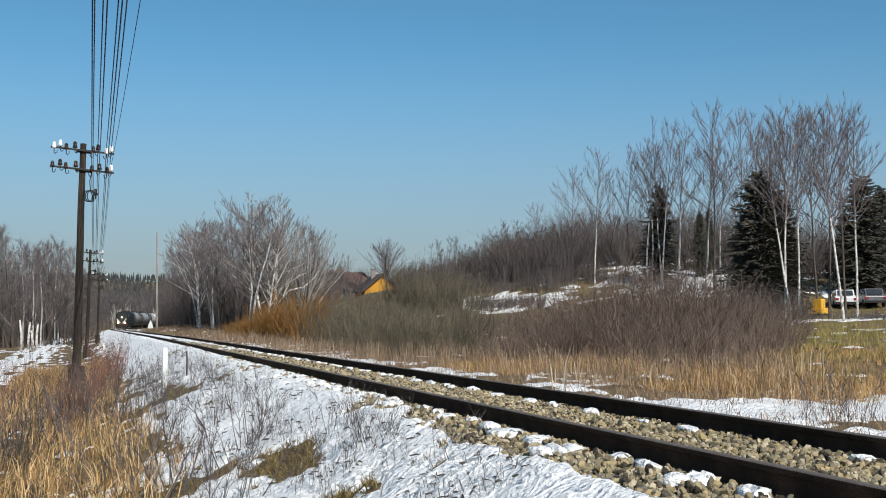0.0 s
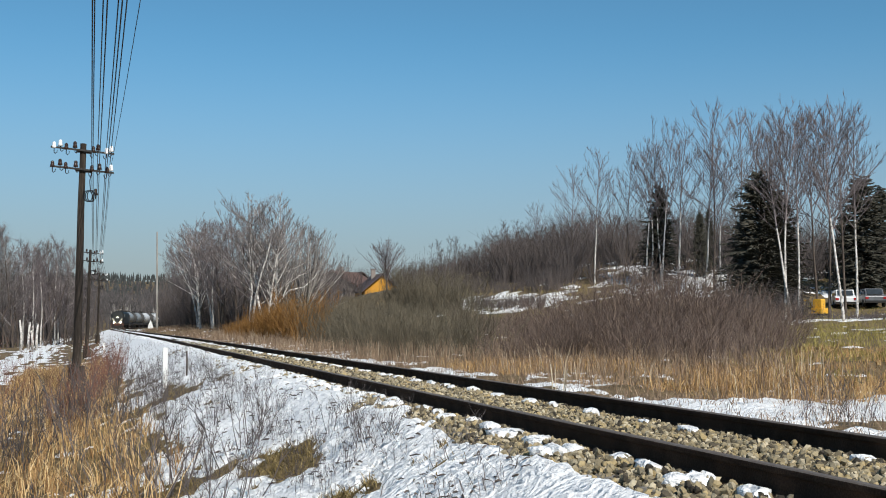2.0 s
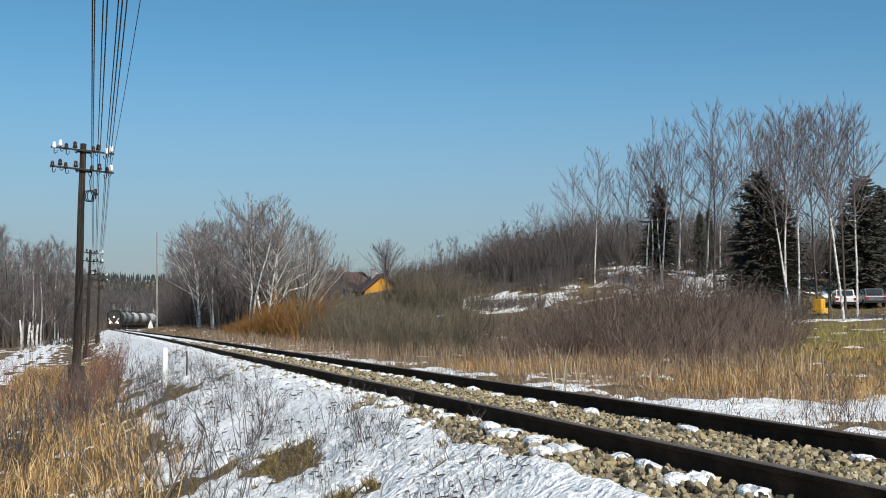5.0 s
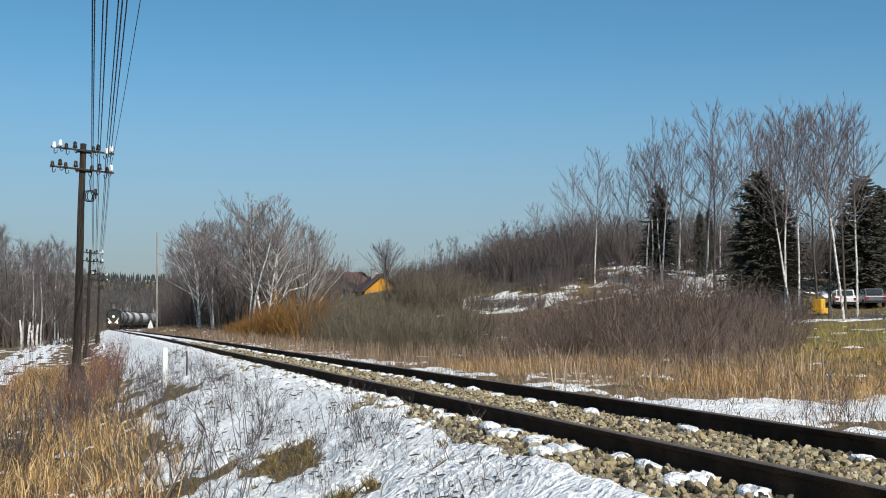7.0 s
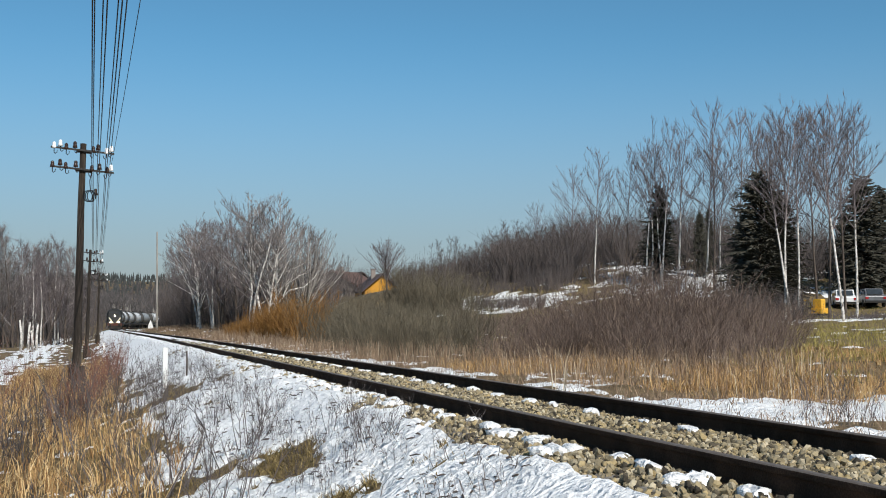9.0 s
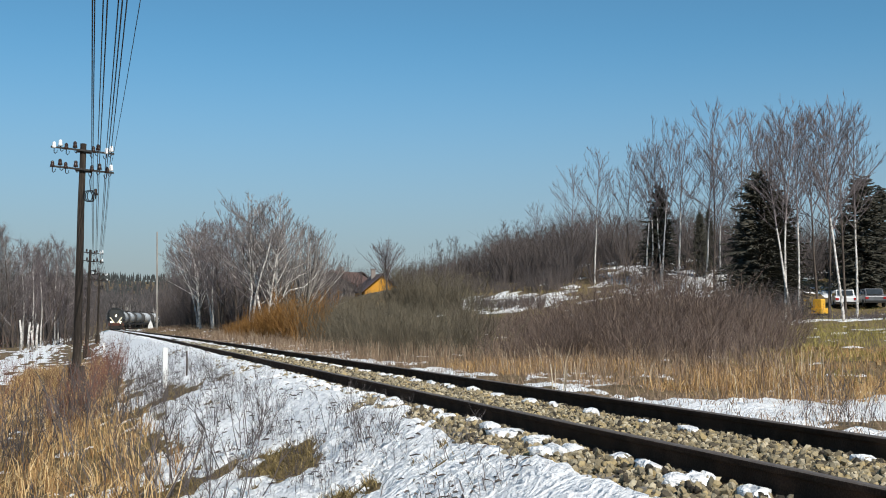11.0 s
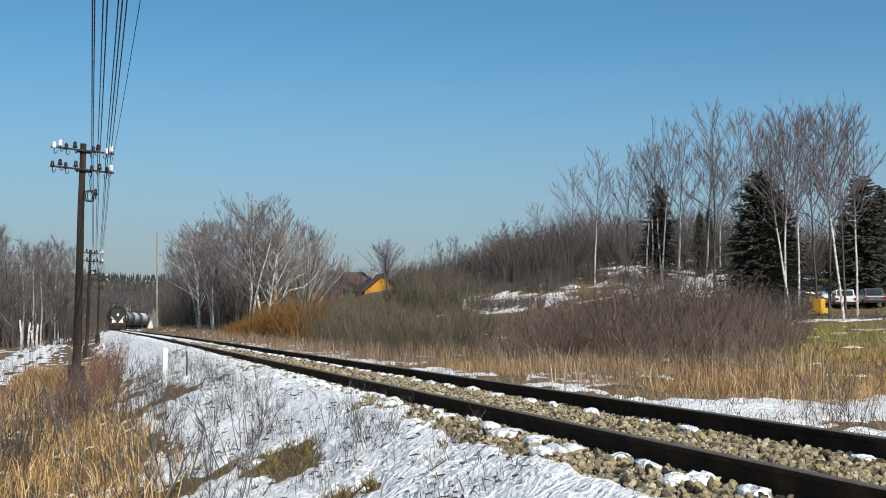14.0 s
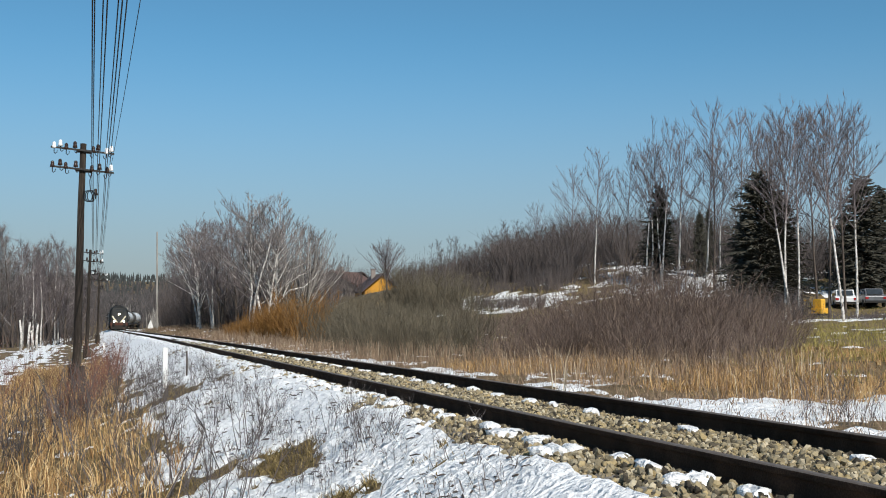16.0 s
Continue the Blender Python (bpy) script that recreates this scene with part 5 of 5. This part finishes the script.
def buffers(parent, y, way):
    for sx in (-0.87, 0.87):
        s = Soup()
        s.lathe([(0, 0.1), (way * 0.4, 0.1), (way * 0.42, 0.22), (way * 0.5, 0.24), (way * 0.52, 0.2)], "y", (sx, y, 1.05), 14)
        part("buffer", s, FRAME_BLACK, parent)


def tank_wagon(paint, label):
    ob = thing("tank_wagon", label, "tank wagon", "wagons of the goods train")
    s = Soup()
    s.lathe([(-4.65, 0.25), (-4.58, 0.8), (-4.4, 1.2), (-4.1, 1.42), (-3.8, 1.47), (3.8, 1.47), (4.1, 1.42), (4.4, 1.2), (4.58, 0.8), (4.65, 0.25)], "y", (0, 0, 2.62), 32)
    part("tank", s, paint, ob, smooth=True)
    # dark caps: shade between the wagons put into the end colour
    for way in (-1, 1):
        s = Soup()
        s.lathe([(way * 3.85, 1.49), (way * 4.12, 1.45), (way * 4.42, 1.23), (way * 4.6, 0.82), (way * 4.68, 0.25)], "y", (0, 0, 2.62), 32)
        part("tank_end", s, TANK_END, ob, "domed tank end darkened for the shaded gap between wagons", smooth=True)
    for y in (-2.6, 2.6):
        s = Soup()
        s.lathe([(-0.12, 1.45), (-0.12, 1.49), (0.12, 1.49), (0.12, 1.45)], "y", (0, y, 2.62), 32)
        part("strap", s, TANK_END, ob, "dark steel strap round the tank")
    s = Soup()
    s.prism([(-1.25, 0.95), (1.25, 0.95), (1.25, 1.2), (0.9, 1.35), (-0.9, 1.35), (-1.25, 1.2)], -5.85, 5.85)
    part("underframe", s, FRAME_BLACK, ob)
    s = Soup()
    s.lathe([(0, 0.36), (0.3, 0.36), (0.34, 0.3), (0.4, 0.3)], "z", (0, 0, 4.0), 16)
    part("hatch", s, FRAME_BLACK, ob)
    s = Soup()
    s.box((-0.55, -2.2, 4.12), (0.55, 2.2, 4.17))
    for sx in (-0.53, 0.53):
        s.tube([Vector((sx, -2.1, 4.15)), Vector((sx, -2.1, 4.5)), Vector((sx, 2.1, 4.5)), Vector((sx, 2.1, 4.15))], [0.02] * 4, 5)
    part("walkway", s, FRAME_BLACK, ob)
    s = Soup()
    for k in (-0.22, 0.22):
        s.tube([Vector((-1.6, k, 0.8)), Vector((-1.6, k, 2.9)), Vector((-0.5, k, 4.14))], [0.025] * 3, 5)
    for k in range(9):
        s.tube([Vector((-1.6, -0.22, 0.9 + 0.23 * k)), Vector((-1.6, 0.22, 0.9 + 0.23 * k))], [0.018] * 2, 5)
    part("ladder", s, FRAME_BLACK, ob)
    bogie(ob, -3.9)
    bogie(ob, 3.9)
    buffers(ob, -5.85, -1)
    buffers(ob, 5.85, 1)
    return ob


def locomotive():
    ob = thing("diesel_locomotive", "dark diesel locomotive with three lit headlights on the track", "locomotive")
    sect = [(-1.47, 1.25), (1.47, 1.25), (1.47, 3.35), (1.38, 3.75), (1.1, 4.1), (0.62, 4.32), (0.0, 4.4), (-0.62, 4.32), (-1.1, 4.1), (-1.38, 3.75), (-1.47, 3.35)]
    s = Soup()
    ends = ((-8.55, 0.9, 0.0), (-8.35, 0.97, 0.0), (-7.6, 1.0, 0.0), (4.4, 1.0, 0.0), (4.6, 0.94, 0.0))
    n = len(sect)
    for y, k, _ in ends:
        for p, q in sect:
            s.v.append(Vector((p * k, y + (0.45 if (y < -8 and q > 2.75) else 0.0), 1.25 + (q - 1.25) * (0.91 if y < -8 else 0.93))))
    for i in range(len(ends) - 1):
        for k in range(n):
            s.f.append((i * n + k, i * n + (k + 1) % n, (i + 1) * n + (k + 1) % n, (i + 1) * n + k))
    s.f += [tuple(reversed(range(n))), tuple((len(ends) - 1) * n + k for k in range(n))]
    s.mi = [0] * len(s.f)
    part("body", s, LOCO_DARK, ob, bevel=0.04)
    s = Soup()
    s.box((-1.4, -8.3, 0.85), (1.4, 4.4, 1.25))
    part("underframe", s, FRAME_BLACK, ob)
    s = Soup()
    s.box((-1.45, -8.75, 0.75), (1.45, -8.3, 1.28))
    part("buffer_beam", s, BEAM_RED, ob, "dull red buffer beam", bevel=0.03)
    for sx in (-1, 1):
        s = Soup()
        s.prism([(sx * 0.1, 2.95), (sx * 1.08, 2.95), (sx * 1.0, 3.45), (sx * 0.12, 3.52)], -8.17, -8.08)
        part("windscreen", s, GLASS, ob)
        s = Soup()
        s.lathe([(0, 0.17), (-0.05, 0.17), (-0.09, 0.11)], "y", (sx * 0.78, -8.56, 1.5), 16)
        part("headlight", s, HEADLIGHT, ob, "lit warm-white headlight")
        s = Soup()
        s.box((sx * 1.1 - 0.05, -8.75, 0.3), (sx * 1.1 + 0.05, -8.65, 0.8))
        part("guard_iron", s, FRAME_BLACK, ob)
        # headlight glare put on the front as pale diagonal bars
        s = Soup()
        s.prism([(sx * 0.15, 1.3), (sx * 0.42, 1.3), (sx * 1.25, 2.4), (sx * 0.98, 2.4)], -8.62, -8.57)
        part("warning_stripe", s, GLARE_CREAM, ob, "pale diagonal streak painted for the headlight glare")
    s = Soup()
    s.lathe([(0, 0.16), (-0.06, 0.16), (-0.1, 0.1)], "y", (0, -8.4, 2.72), 16)
    part("headlight", s, HEADLIGHT, ob, "lit warm-white top headlight")
    s = Soup()
    s.prism([(-1.35, 0.25), (0, 0.15), (1.35, 0.25), (1.35, 0.8), (-1.35, 0.8)], -8.95, -8.75)
    part("snow_plough", s, FRAME_BLACK, ob)
    for y in (-4.6, -0.4, 2.6):
        s = Soup()
        s.lathe([(0, 0.7), (0.14, 0.7), (0.18, 0.55)], "z", (0, y, 4.06), 16)
        part("roof_fan", s, FRAME_BLACK, ob)
    s = Soup()
    s.box((-0.5, -2.2, 4.05), (0.5, -1.2, 4.36))
    part("exhaust", s, FRAME_BLACK, ob)
    for sx in (-1.49, 1.49):
        s = Soup()
        s.box((sx - 0.02, -7.7, 2.85), (sx + 0.02, -6.7, 3.5))
        part("side_window", s, GLASS, ob)
    bogie(ob, -5.4, 3.2)
    bogie(ob, 1.5, 3.2)
    buffers(ob, -8.75, -1)
    buffers(ob, 4.45, 1)
    return ob


# prototypes that were set out nowhere go
for stock in STOCKS:
    for (ob, _), used in zip(stock.made, stock.used):
        if not used:
            for o in (*ob.children_recursive, ob):
                bpy.data.objects.remove(o)
# distance run along the track, tabled by y
RUN = [0.0]
for k in range(1, 1200):
    RUN.append(RUN[-1] + math.hypot(0.5, track_x(k * 0.5) - track_x(k * 0.5 - 0.5)))


def on_track(run):
    """The pose on the rails at a distance run along the track."""
    k = int(np.searchsorted(RUN, run))
    y = 0.5 * (k - 1 + (run - RUN[k - 1]) / (RUN[k] - RUN[k - 1]))
    slope = (track_x(y + 2) - track_x(y - 2)) / 4
    return pose(track_x(y), y, track_z(y), 0, 0, -math.degrees(math.atan(slope)))


TIMES = [0.5 * k for k in range(33)]
FRONT = float(np.interp(306.9, [0.5 * k for k in range(1200)], RUN))


def train_front(t):
    return FRONT - 5.57 * t


TRAIN = [(locomotive(), 8.7)]
grey = tank_wagon(TANK_GREY, "grey tank wagon behind the locomotive")
white = tank_wagon(TANK_WHITE, "whitish tank wagon with dark straps")
back = 13.6 + 6.4
for i, proto in enumerate((grey, grey, white, white, white, grey, white, white)):
    first = not any(car is proto for car, _ in TRAIN)
    TRAIN.append((proto if first else copy_thing(proto, on_track(FRONT + back)), back))
    back += 12.8


def motions():
    for car, back in TRAIN:
        walk(car, [(t, on_track(train_front(t) + back)) for t in TIMES])


motions()
